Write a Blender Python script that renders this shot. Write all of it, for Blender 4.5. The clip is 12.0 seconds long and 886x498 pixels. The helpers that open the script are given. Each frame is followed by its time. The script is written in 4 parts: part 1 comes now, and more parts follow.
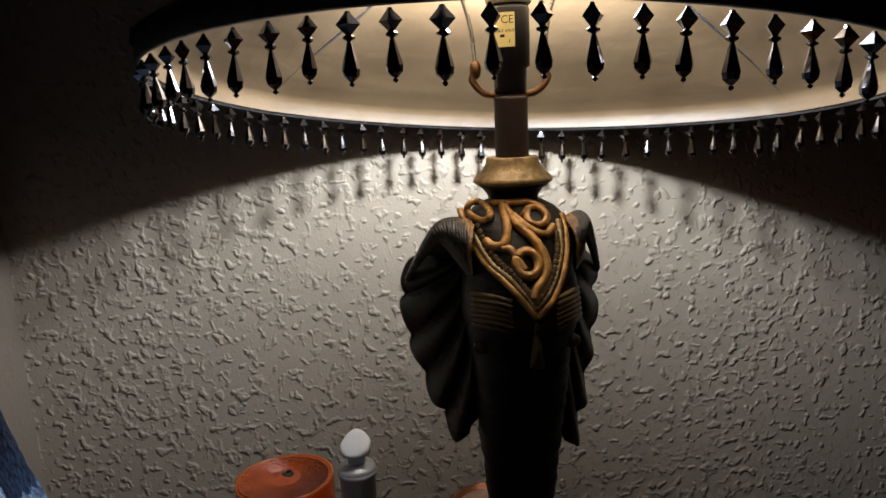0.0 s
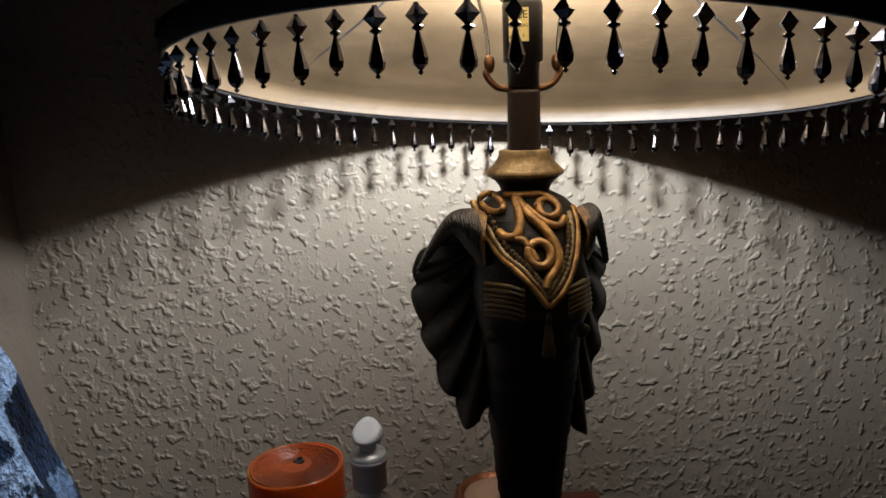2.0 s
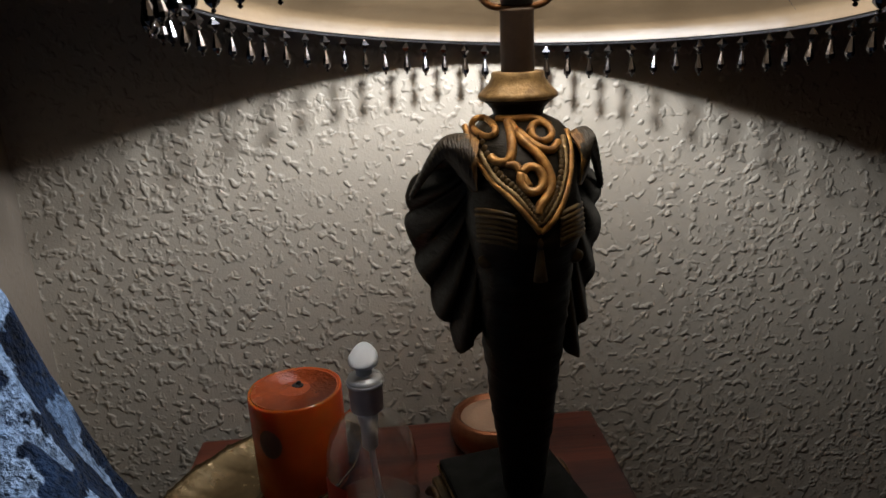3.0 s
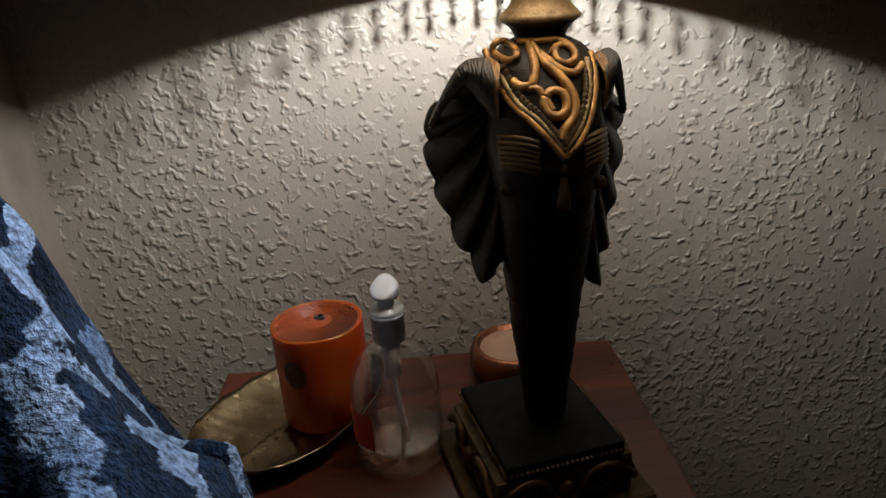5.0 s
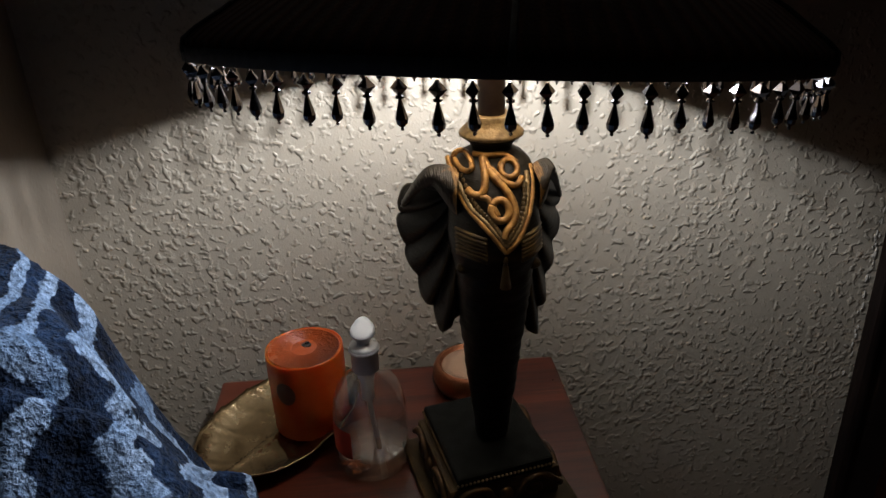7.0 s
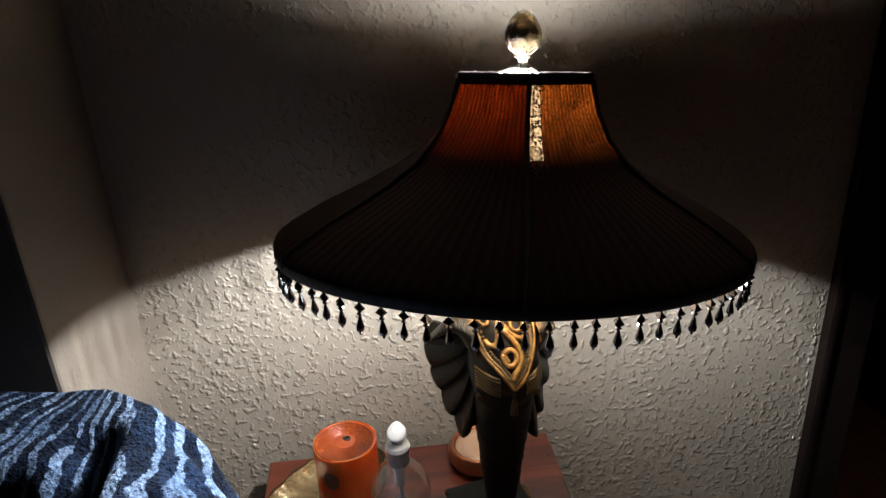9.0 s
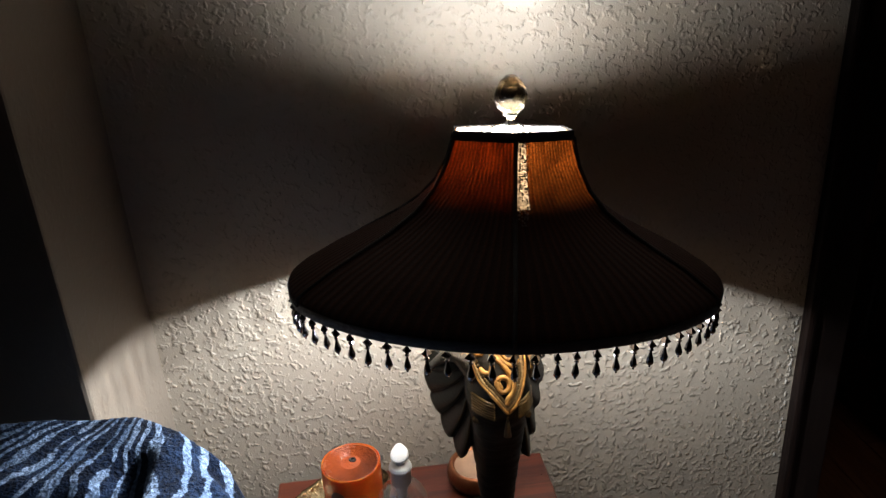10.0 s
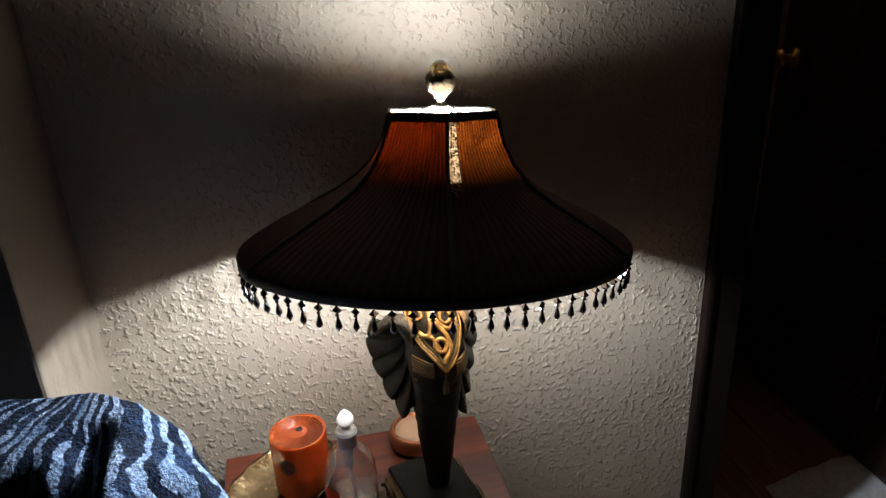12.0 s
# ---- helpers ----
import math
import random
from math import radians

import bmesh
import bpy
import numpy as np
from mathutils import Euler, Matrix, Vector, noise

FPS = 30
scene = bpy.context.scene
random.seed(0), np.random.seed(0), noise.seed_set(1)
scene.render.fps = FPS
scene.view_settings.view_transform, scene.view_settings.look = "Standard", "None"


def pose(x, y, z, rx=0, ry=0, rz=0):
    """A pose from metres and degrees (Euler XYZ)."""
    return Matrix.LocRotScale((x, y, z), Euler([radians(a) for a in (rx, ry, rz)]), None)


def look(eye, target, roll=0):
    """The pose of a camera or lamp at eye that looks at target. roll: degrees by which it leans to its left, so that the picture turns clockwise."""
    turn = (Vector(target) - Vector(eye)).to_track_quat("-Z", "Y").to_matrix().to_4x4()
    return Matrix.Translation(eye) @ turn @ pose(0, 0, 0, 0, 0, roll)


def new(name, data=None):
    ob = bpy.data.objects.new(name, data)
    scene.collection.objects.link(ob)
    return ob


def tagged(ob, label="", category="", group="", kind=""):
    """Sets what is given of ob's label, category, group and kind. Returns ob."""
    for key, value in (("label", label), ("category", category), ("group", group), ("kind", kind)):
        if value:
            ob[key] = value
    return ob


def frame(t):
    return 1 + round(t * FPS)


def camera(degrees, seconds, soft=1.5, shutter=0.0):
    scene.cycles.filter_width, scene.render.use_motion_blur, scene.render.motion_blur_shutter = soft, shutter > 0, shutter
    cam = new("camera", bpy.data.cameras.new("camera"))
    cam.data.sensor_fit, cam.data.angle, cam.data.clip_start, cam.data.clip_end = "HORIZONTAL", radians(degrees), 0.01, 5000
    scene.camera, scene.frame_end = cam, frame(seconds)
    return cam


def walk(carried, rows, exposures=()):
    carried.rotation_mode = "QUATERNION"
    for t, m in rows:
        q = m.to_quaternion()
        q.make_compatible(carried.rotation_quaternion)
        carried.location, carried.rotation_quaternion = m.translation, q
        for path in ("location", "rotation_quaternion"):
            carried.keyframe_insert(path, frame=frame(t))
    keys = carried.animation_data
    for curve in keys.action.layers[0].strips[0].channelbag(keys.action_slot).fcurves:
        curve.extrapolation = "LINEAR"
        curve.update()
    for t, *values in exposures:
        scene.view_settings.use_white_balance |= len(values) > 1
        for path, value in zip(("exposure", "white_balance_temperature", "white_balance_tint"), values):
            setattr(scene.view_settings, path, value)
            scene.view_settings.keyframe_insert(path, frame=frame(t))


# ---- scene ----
cam = camera(64.4, 12.0)
PATH = [
    (0, (-0.075, -0.621, 0.968), (0.058, 1.339, 0.589), -2.6),
    (0.5, (-0.076, -0.62, 0.966), (0.066, 1.334, 0.564), -2.4),
    (1, (-0.077, -0.62, 0.965), (0.08, 1.335, 0.573), -2.1),
    (1.5, (-0.081, -0.628, 0.97), (0.097, 1.34, 0.66), -1.3),
    (2, (-0.084, -0.629, 0.967), (0.05, 1.327, 0.576), -2.2),
    (2.5, (-0.079, -0.627, 0.97), (0.07, 1.304, 0.473), -2.7),
    (3, (-0.078, -0.626, 0.966), (0.039, 1.281, 0.372), -2.8),
    (3.5, (-0.081, -0.624, 0.957), (-0.032, 1.262, 0.293), -2.4),
    (5.3, (-0.085, -0.625, 0.963), (-0.016, 1.218, 0.19), -4.4),
    (5.5, (-0.083, -0.63, 0.972), (-0.031, 1.208, 0.185), -4.7),
    (6, (-0.083, -0.651, 1.002), (0.011, 1.158, 0.154), -3.3),
    (6.5, (-0.081, -0.671, 1.039), (0.057, 1.124, 0.169), -2.6),
    (7, (-0.081, -0.695, 1.072), (0.066, 1.104, 0.211), -1.9),
    (7.5, (-0.082, -0.712, 1.115), (0.077, 1.094, 0.271), -2.0),
    (7.7, (-0.081, -0.718, 1.129), (0.067, 1.1, 0.309), -1.9),
    (9.3, (-0.124, -0.794, 1.266), (0.09, 1.004, 0.415), -2.7),
    (9.5, (-0.125, -0.803, 1.276), (0.098, 0.981, 0.399), -3.1),
    (10, (-0.123, -0.831, 1.289), (0.08, 0.996, 0.5), -2.5),
    (10.5, (-0.117, -0.865, 1.294), (0.048, 0.917, 0.402), -2.2),
    (11, (-0.111, -0.899, 1.301), (0.07, 0.885, 0.414), -1.3),
    (11.5, (-0.115, -0.912, 1.299), (0.133, 0.862, 0.41), -0.5),
    (12, (-0.147, -0.889, 1.297), (0.265, 0.886, 0.473), -1.7),
]
walk(cam, [(t, look(eye, target, roll)) for t, eye, target, roll in PATH],
     [(0, -0.7), (3.7, -0.6), (5.5, -0.35), (7.7, -0.3), (9.3, 1.0), (12, 1.05)])

# ---- light and exposure ----
scene.view_settings.exposure = 0.0
# warm world light, added to brighten the hall through an unseen opening
world = bpy.data.worlds.new("hall_fill")
world.use_nodes = True
world.node_tree.nodes["Background"].inputs[0].default_value = (1.0, 0.68, 0.46, 1)
world.node_tree.nodes["Background"].inputs[1].default_value = 0.7
scene.world = world
BULB_GLOW = 6.0
# the bulb's upright glowing core, in four pieces
for height, watts in ((1.066, 18.5), (1.082, 2.6), (1.098, 0.4), (1.109, 2.3)):
    core = bpy.data.lights.new("bulb_core", "POINT")
    core.energy, core.shadow_soft_size, core.color = watts, 0.014, (0.85, 0.95, 1.07)
    new("bulb_core", core).location = (-0.002, -0.198, height)


# ---- materials ----
class Nodes:
    """A small helper that wires a procedural material."""

    def __init__(self, name):
        self.mat = bpy.data.materials.new(name)
        self.mat.use_nodes = True
        self.tree = self.mat.node_tree
        self.bsdf = self.tree.nodes["Principled BSDF"]
        self.out = self.tree.nodes["Material Output"]
        self.coord = self.tree.nodes.new("ShaderNodeTexCoord").outputs["Object"]

    def add(self, kind, **inputs):
        n = self.tree.nodes.new(kind)
        for key, v in inputs.items():
            s = n.inputs[key.replace("_", " ")]
            if hasattr(v, "is_linked"):
                self.tree.links.new(v, s)
            else:
                s.default_value = v
        return n

    def link(self, a, b):
        self.tree.links.new(a, b)

    def stretch(self, sx, sy, sz, rot=(0, 0, 0)):
        n = self.add("ShaderNodeMapping", Vector=self.coord)
        n.inputs["Scale"].default_value = (sx, sy, sz)
        n.inputs["Rotation"].default_value = [radians(a) for a in rot]
        return n.outputs[0]

    def noise(self, scale, detail=3.0, vec=None, rough=0.55, distort=0.0):
        n = self.add("ShaderNodeTexNoise", Vector=vec or self.coord, Scale=scale, Detail=detail, Roughness=rough, Distortion=distort)
        return n.outputs[0]

    def ramp(self, fac, *stops):
        n = self.add("ShaderNodeValToRGB", Fac=fac)
        el = n.color_ramp.elements
        while len(el) < len(stops):
            el.new(0.5)
        for e, (p, c) in zip(el, stops):
            e.position = p
            e.color = (c, c, c, 1) if isinstance(c, (int, float)) else (*c, 1)
        return n.outputs[0]

    def mix(self, fac, a, b, mode="MIX"):
        n = self.tree.nodes.new("ShaderNodeMix")
        n.data_type, n.blend_type = "RGBA", mode
        for s, v in ((n.inputs[0], fac), (n.inputs[6], a), (n.inputs[7], b)):
            if hasattr(v, "is_linked"):
                self.link(v, s)
            else:
                s.default_value = (*v, 1) if isinstance(v, tuple) else v
        return n.outputs[2]

    def math(self, op, a, b=0.0):
        n = self.tree.nodes.new("ShaderNodeMath")
        n.operation = op
        for s, v in zip(n.inputs, (a, b)):
            if hasattr(v, "is_linked"):
                self.link(v, s)
            else:
                s.default_value = v
        return n.outputs[0]

    def bump(self, height, distance, strength=1.0):
        n = self.add("ShaderNodeBump", Height=height, Distance=distance, Strength=strength)
        self.link(n.outputs[0], self.bsdf.inputs["Normal"])
        return n.outputs[0]

    def set(self, **inputs):
        for key, v in inputs.items():
            s = self.bsdf.inputs[key.replace("_", " ")]
            if hasattr(v, "is_linked"):
                self.link(v, s)
            else:
                s.default_value = (*v, 1) if isinstance(v, tuple) else v
        return self.mat


def plaster(name, light, dark, relief):
    """Painted wall plaster; relief: knockdown texture height in metres."""
    m = Nodes(name)
    stain = m.noise(3.0, 4)
    col = m.mix(m.ramp(stain, (0.3, 0.0), (0.7, 1.0)), dark, light)
    col = m.mix(m.ramp(m.noise(240.0, 2), (0.35, 0.0), (0.75, 0.16)), col, tuple(0.8 * c for c in dark))
    patch = m.noise(5.0, 2)
    small = m.noise(118.0, 1.0, distort=0.1, rough=0.4)
    large = m.noise(74.0, 2.0, distort=0.1, rough=0.5)
    blob = m.math("MAXIMUM", small, m.math("SUBTRACT", large, 0.015))
    thick = m.math("ADD", blob, m.math("MULTIPLY", m.math("SUBTRACT", patch, 0.5), 0.24))
    flat = m.add("ShaderNodeMapRange", Value=thick, From_Min=0.525, From_Max=0.74)
    flat.interpolation_type = "SMOOTHSTEP"
    flat = flat.outputs[0]
    grit = m.noise(420.0, 2)
    height = m.math("ADD", m.math("MULTIPLY", flat, relief), m.math("MULTIPLY", grit, 0.00028))
    m.bump(height, 1.0, 1.0)
    return m.set(Base_Color=col, Roughness=0.62)


def wood(name, dark, light, scale=1.0, rough=0.35, axis=0, coat=0.0, gloss=0.5):
    m = Nodes(name)
    s = [22.0 * scale] * 3
    s[axis] = 1.6 * scale
    v = m.stretch(*s)
    g = m.noise(1.0, 6, v, 0.6, 0.8)
    f = m.noise(6.0, 4, v, 0.7)
    col = m.mix(m.ramp(g, (0.3, 0.0), (0.68, 1.0)), dark, light)
    col = m.mix(m.ramp(f, (0.45, 0.0), (0.62, 0.5)), col, tuple(c * 0.45 for c in dark))
    m.bump(m.math("ADD", m.math("MULTIPLY", f, 0.0003), m.math("MULTIPLY", m.noise(300.0, 2), 0.0001)), 1.0)
    wear = m.ramp(m.noise(9.0, 5), (0.3, rough * 0.75), (0.7, min(1.0, rough * 1.4)))
    return m.set(Base_Color=col, Roughness=wear, Coat_Weight=coat, Specular_IOR_Level=gloss)


def plain(name, base, rough=0.5, metal=0.0, vary=0.25, scale=40.0, relief=0.0002, **more):
    m = Nodes(name)
    n = m.noise(scale, 5)
    dark = tuple(c * (1 - vary) for c in base)
    col = m.mix(m.ramp(n, (0.3, 0.0), (0.7, 1.0)), dark, base)
    if relief:
        m.bump(m.math("MULTIPLY", m.noise(scale * 6, 3), relief), 1.0)
    rr = m.ramp(m.noise(scale * 0.5, 4), (0.3, rough * 0.8), (0.7, min(1.0, rough * 1.25)))
    return m.set(Base_Color=col, Roughness=rr, Metallic=metal, **more)


WALL = plaster("knockdown_plaster", (0.345, 0.285, 0.218), (0.292, 0.236, 0.175), 0.0015)
# beige side wall; the dimness on this side is put into its colour
SMOOTH_WALL = plaster("smooth_shaded_plaster", (0.19, 0.148, 0.108), (0.165, 0.128, 0.094), 0.0003)
# for added, unseen walls: near-black so that little light bounces back
ROOM_WALL = plaster("bounce_damping_plaster", (0.07, 0.052, 0.042), (0.055, 0.042, 0.034), 0.0012)
# the unseen ceiling is kept dark to hold down bounced light
CEIL = plain("bounce_damping_ceiling", (0.085, 0.08, 0.075), 0.8, vary=0.1, scale=8)
CHIP = plain("chipped_filler", (0.36, 0.31, 0.255), 0.7, vary=0.3, scale=120)
TRIM_WOOD = wood("dark_stained_trim", (0.005, 0.0028, 0.002), (0.013, 0.006, 0.004), 1.0, 0.6, axis=2, gloss=0.12)
DOOR_WOOD = wood("dark_door_wood", (0.016, 0.007, 0.005), (0.05, 0.018, 0.010), 0.8, 0.28, axis=2, coat=0.3)
FLOOR_WOOD = wood("red_brown_floorboard", (0.20, 0.085, 0.042), (0.38, 0.18, 0.10), 0.8, 0.4, axis=1)
TABLE_WOOD = wood("red_mahogany", (0.042, 0.0085, 0.005), (0.14, 0.029, 0.011), 0.9, 0.32, axis=0, coat=0.25)
BODY_WOOD = wood("dark_mahogany", (0.045, 0.012, 0.007), (0.10, 0.028, 0.014), 0.9, 0.4, axis=2)
BRASS = plain("aged_brass", (0.55, 0.36, 0.14), 0.35, 1.0, 0.4, 160)
DULL_BRASS = plain("tarnished_brass", (0.22, 0.11, 0.05), 0.45, 0.8, 0.4, 160)
CHROME = plain("wire_steel", (0.6, 0.58, 0.54), 0.25, 1.0, 0.15, 90, 0.0)
NECK_MAT = plain("brown_tube_paint", (0.045, 0.028, 0.018), 0.42, 0.2, 0.35, 220)
SOCKET_BLACK = plain("black_socket_shell", (0.012, 0.011, 0.010), 0.35, 0.0, 0.3, 120)
SOCKET_CREAM = plain("cream_porcelain", (0.62, 0.52, 0.34), 0.4, 0.0, 0.15, 120)
LABEL = plain("yellow_paper_label", (0.72, 0.60, 0.25), 0.6, 0.0, 0.12, 180, 0.0)
INK = plain("black_ink", (0.012, 0.011, 0.010), 0.6, 0.0, 0.1, 80, 0.0)
LINEN = plain("rug_cloth", (0.70, 0.70, 0.71), 0.9, 0.0, 0.3, 60, 0.001)
ARM_CLOTH = plain("charcoal_upholstery", (0.02, 0.021, 0.025), 0.9, 0.0, 0.4, 120, 0.0006)
LEATHER = plain("black_leather_top", (0.006, 0.0075, 0.0065), 0.6, 0.0, 0.4, 180, 0.0004, Specular_IOR_Level=0.12)
PUMP_WHITE = plain("white_pump_plastic", (0.82, 0.83, 0.84), 0.32, 0.0, 0.06, 60, 0.0)
PUMP_GREY = plain("silver_grey_collar", (0.60, 0.61, 0.62), 0.3, 0.2, 0.1, 90, 0.0)
RED_LABEL = plain("red_label", (0.62, 0.06, 0.03), 0.45, 0.0, 0.15, 90, 0.0)
CREAM_WAX = plain("cream_wax", (0.42, 0.26, 0.165), 0.45, 0.0, 0.15, 60, 0.0004)
HALL_WALL = plaster("hall_plaster", (0.40, 0.25, 0.16), (0.33, 0.20, 0.13), 0.001)
COPPER = plain("hammered_copper", (0.34, 0.125, 0.055), 0.35, 0.8, 0.35, 90, 0.0006)
BROWN_STICKER = plain("brown_sticker", (0.10, 0.028, 0.010), 0.75, 0.0, 0.3, 200, 0.0)
POOL = plain("melted_dark_wax", (0.36, 0.060, 0.012), 0.24, 0.0, 0.35, 45, 0.0014)
WICK = plain("burnt_wick", (0.02, 0.014, 0.01), 0.9, 0.0, 0.3, 300)


def painted_resin():
    """Dark bronze resin, rubbed with gold on the raised ridges."""
    m = Nodes("dark_bronze_resin")
    geo = m.add("ShaderNodeNewGeometry")
    n = m.noise(60.0, 5)
    base = m.mix(m.ramp(n, (0.3, 0.0), (0.7, 1.0)), (0.003, 0.003, 0.002), (0.009, 0.0075, 0.004))
    edge = m.ramp(geo.outputs["Pointiness"], (0.52, 0.0), (0.62, 1.0))
    rub = m.math("MULTIPLY", edge, m.ramp(m.noise(30.0, 3), (0.35, 0.2), (0.65, 0.9)))
    col = m.mix(rub, base, (0.17, 0.11, 0.04))
    v = m.stretch(70, 70, 420)
    fine = m.noise(1.0, 3, v)
    m.bump(m.math("ADD", m.math("MULTIPLY", fine, 0.0007), m.math("MULTIPLY", m.noise(500.0, 2), 0.0002)), 1.0)
    return m.set(Base_Color=col, Roughness=0.48, Metallic=0.0, Specular_IOR_Level=0.2)


def gold_paint(name, a, b):
    m = Nodes(name)
    n = m.noise(140.0, 5)
    col = m.mix(m.ramp(n, (0.34, 0.0), (0.62, 1.0)), a, b)
    m.bump(m.math("MULTIPLY", m.noise(600.0, 3), 0.0003), 1.0)
    return m.set(Base_Color=col, Roughness=0.42, Metallic=0.35)


def rubbed_rim():
    """Dark resin with gold rubbed on where the ears meet the headdress."""
    m = Nodes("gold_rubbed_resin")
    x = m.math("ABSOLUTE", m.add("ShaderNodeSeparateXYZ", Vector=m.coord).outputs[0])
    n = m.noise(120.0, 5)
    far = m.math("ADD", m.math("MULTIPLY", x, 30.0), m.math("MULTIPLY", m.math("SUBTRACT", n, 0.5), 0.9))
    gold = m.mix(m.ramp(n, (0.35, 0.0), (0.65, 1.0)), (0.15, 0.075, 0.02), (0.42, 0.24, 0.07))
    col = m.mix(m.ramp(far, (0.90, 0.0), (1.45, 1.0)), gold, (0.022, 0.017, 0.009))
    m.bump(m.math("MULTIPLY", m.noise(420.0, 3), 0.0005), 1.0)
    return m.set(Base_Color=col, Roughness=0.5, Metallic=0.15)


RESIN = painted_resin()
EAR_RIM = rubbed_rim()
GOLD = gold_paint("antique_gold_paint", (0.16, 0.075, 0.018), (0.50, 0.27, 0.075))
# darker copy of the gold: the head's shade on the base, in colour
BASE_GOLD = gold_paint("shade_darkened_gold", (0.03, 0.015, 0.006), (0.12, 0.062, 0.020))
OLD_GOLD = gold_paint("dusty_gold_paint", (0.14, 0.09, 0.035), (0.34, 0.24, 0.11))


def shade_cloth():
    """Ribbed amber cloth that lets some of the bulb's light through; the glow's fade towards the rim is painted in."""
    m = Nodes("ribbed_amber_cloth")
    uv = m.add("ShaderNodeUVMap").outputs[0]
    sep = m.add("ShaderNodeSeparateXYZ", Vector=uv)
    rib = m.math("SINE", m.math("MULTIPLY", sep.outputs[0], 2 * math.pi * 114))
    weave = m.noise(520.0, 3)
    ribf = m.ramp(rib, (0.0, 0.25), (0.9, 1.0))
    col = m.mix(ribf, (0.035, 0.010, 0.005), (0.085, 0.024, 0.010))
    col = m.mix(m.ramp(weave, (0.4, 0.0), (0.65, 0.6)), col, (0.022, 0.007, 0.004))
    m.bump(m.math("ADD", m.math("MULTIPLY", rib, 0.0005), m.math("MULTIPLY", weave, 0.0008)), 1.0)
    m.set(Base_Color=col, Roughness=0.85)
    glow = m.mix(ribf, (0.30, 0.07, 0.010), (0.98, 0.34, 0.085))
    glow = m.mix(m.ramp(weave, (0.42, 0.0), (0.58, 0.92)), glow, (0.10, 0.018, 0.003))
    blotch = m.ramp(m.noise(70.0, 4), (0.35, 0.45), (0.65, 1.0))
    glow = m.mix(1.0, glow, blotch, "MULTIPLY")
    # all panels but the first are less lit: painted in as a darker red
    panel = m.math("FLOOR", m.math("MULTIPLY", sep.outputs[0], 6.0))
    red = m.math("GREATER_THAN", panel, 0.5)
    glow = m.mix(red, glow, m.mix(1.0, glow, (0.36, 0.16, 0.11), "MULTIPLY"))
    # weaker light near the rim, painted as a ramp up the cloth
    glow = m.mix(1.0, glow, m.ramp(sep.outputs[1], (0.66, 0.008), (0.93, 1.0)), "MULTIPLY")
    tr = m.add("ShaderNodeBsdfTranslucent", Color=glow)
    mx = m.add("ShaderNodeMixShader", Fac=0.15)
    m.link(m.bsdf.outputs[0], mx.inputs[1])
    m.link(tr.outputs[0], mx.inputs[2])
    m.link(mx.outputs[0], m.out.inputs[0])
    return m.mat


def shade_lining():
    m = Nodes("gold_satin_lining")
    n = m.noise(14.0, 5)
    col = m.mix(m.ramp(n, (0.3, 0.0), (0.7, 1.0)), (0.075, 0.046, 0.022), (0.12, 0.077, 0.040))
    v = m.stretch(30, 30, 400)
    m.bump(m.math("ADD", m.math("MULTIPLY", m.noise(1.0, 3, v), 0.0001), m.math("MULTIPLY", n, 0.0025)), 1.0)
    m.set(Base_Color=col, Roughness=0.5, Specular_IOR_Level=0.35)
    tr = m.add("ShaderNodeBsdfTranslucent", Color=(0.55, 0.32, 0.14, 1))
    mx = m.add("ShaderNodeMixShader", Fac=0.09)
    m.link(m.bsdf.outputs[0], mx.inputs[1])
    m.link(tr.outputs[0], mx.inputs[2])
    m.link(mx.outputs[0], m.out.inputs[0])
    return m.mat


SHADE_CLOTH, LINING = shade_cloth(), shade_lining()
BRAID = plain("black_braid", (0.012, 0.008, 0.008), 0.55, 0.0, 0.4, 500, 0.0008)


def sheer_beads():
    """Milky glass seed beads that pass the bulb's light."""
    m = Nodes("seed_beads")
    m.set(Base_Color=(0.20, 0.20, 0.22), Roughness=0.3)
    glow = m.mix(m.ramp(m.noise(420.0, 3), (0.42, 0.0), (0.60, 1.0)), (0.06, 0.05, 0.05), (0.62, 0.63, 0.68))
    tr = m.add("ShaderNodeBsdfTranslucent", Color=glow)
    mx = m.add("ShaderNodeMixShader", Fac=0.32)
    m.link(m.bsdf.outputs[0], mx.inputs[1])
    m.link(tr.outputs[0], mx.inputs[2])
    m.link(mx.outputs[0], m.out.inputs[0])
    return m.mat


SEQUIN = sheer_beads()
BEAD = plain("jet_glass_bead", (0.17, 0.16, 0.165), 0.13, 1.0, 0.3, 100, 0.0)


def clear_shell(name, tint, ior=1.45, rough=0.05, haze=0.055):
    """Thin clear plastic: see-through, with gloss and a faint haze."""
    m = Nodes(name)
    see = m.add("ShaderNodeBsdfTransparent", Color=(*tint, 1))
    gloss = m.add("ShaderNodeBsdfGlossy", Color=(1, 1, 1, 1), Roughness=rough)
    facing = m.add("ShaderNodeLayerWeight", Blend=0.5).outputs["Facing"]
    fres = m.math("ADD", m.math("MULTIPLY", m.math("POWER", facing, 3.0), 0.75), 0.09)
    milky = m.add("ShaderNodeBsdfDiffuse", Color=(0.8, 0.76, 0.72, 1))
    smear = m.ramp(m.noise(40.0, 4), (0.35, haze * 0.4), (0.7, haze * 1.6))
    a = m.add("ShaderNodeMixShader", Fac=smear)
    m.link(see.outputs[0], a.inputs[1])
    m.link(milky.outputs[0], a.inputs[2])
    b = m.add("ShaderNodeMixShader", Fac=fres)
    m.link(a.outputs[0], b.inputs[1])
    m.link(gloss.outputs[0], b.inputs[2])
    m.link(b.outputs[0], m.out.inputs[0])
    return m.mat


BOTTLE = clear_shell("clear_plastic", (0.96, 0.95, 0.93))
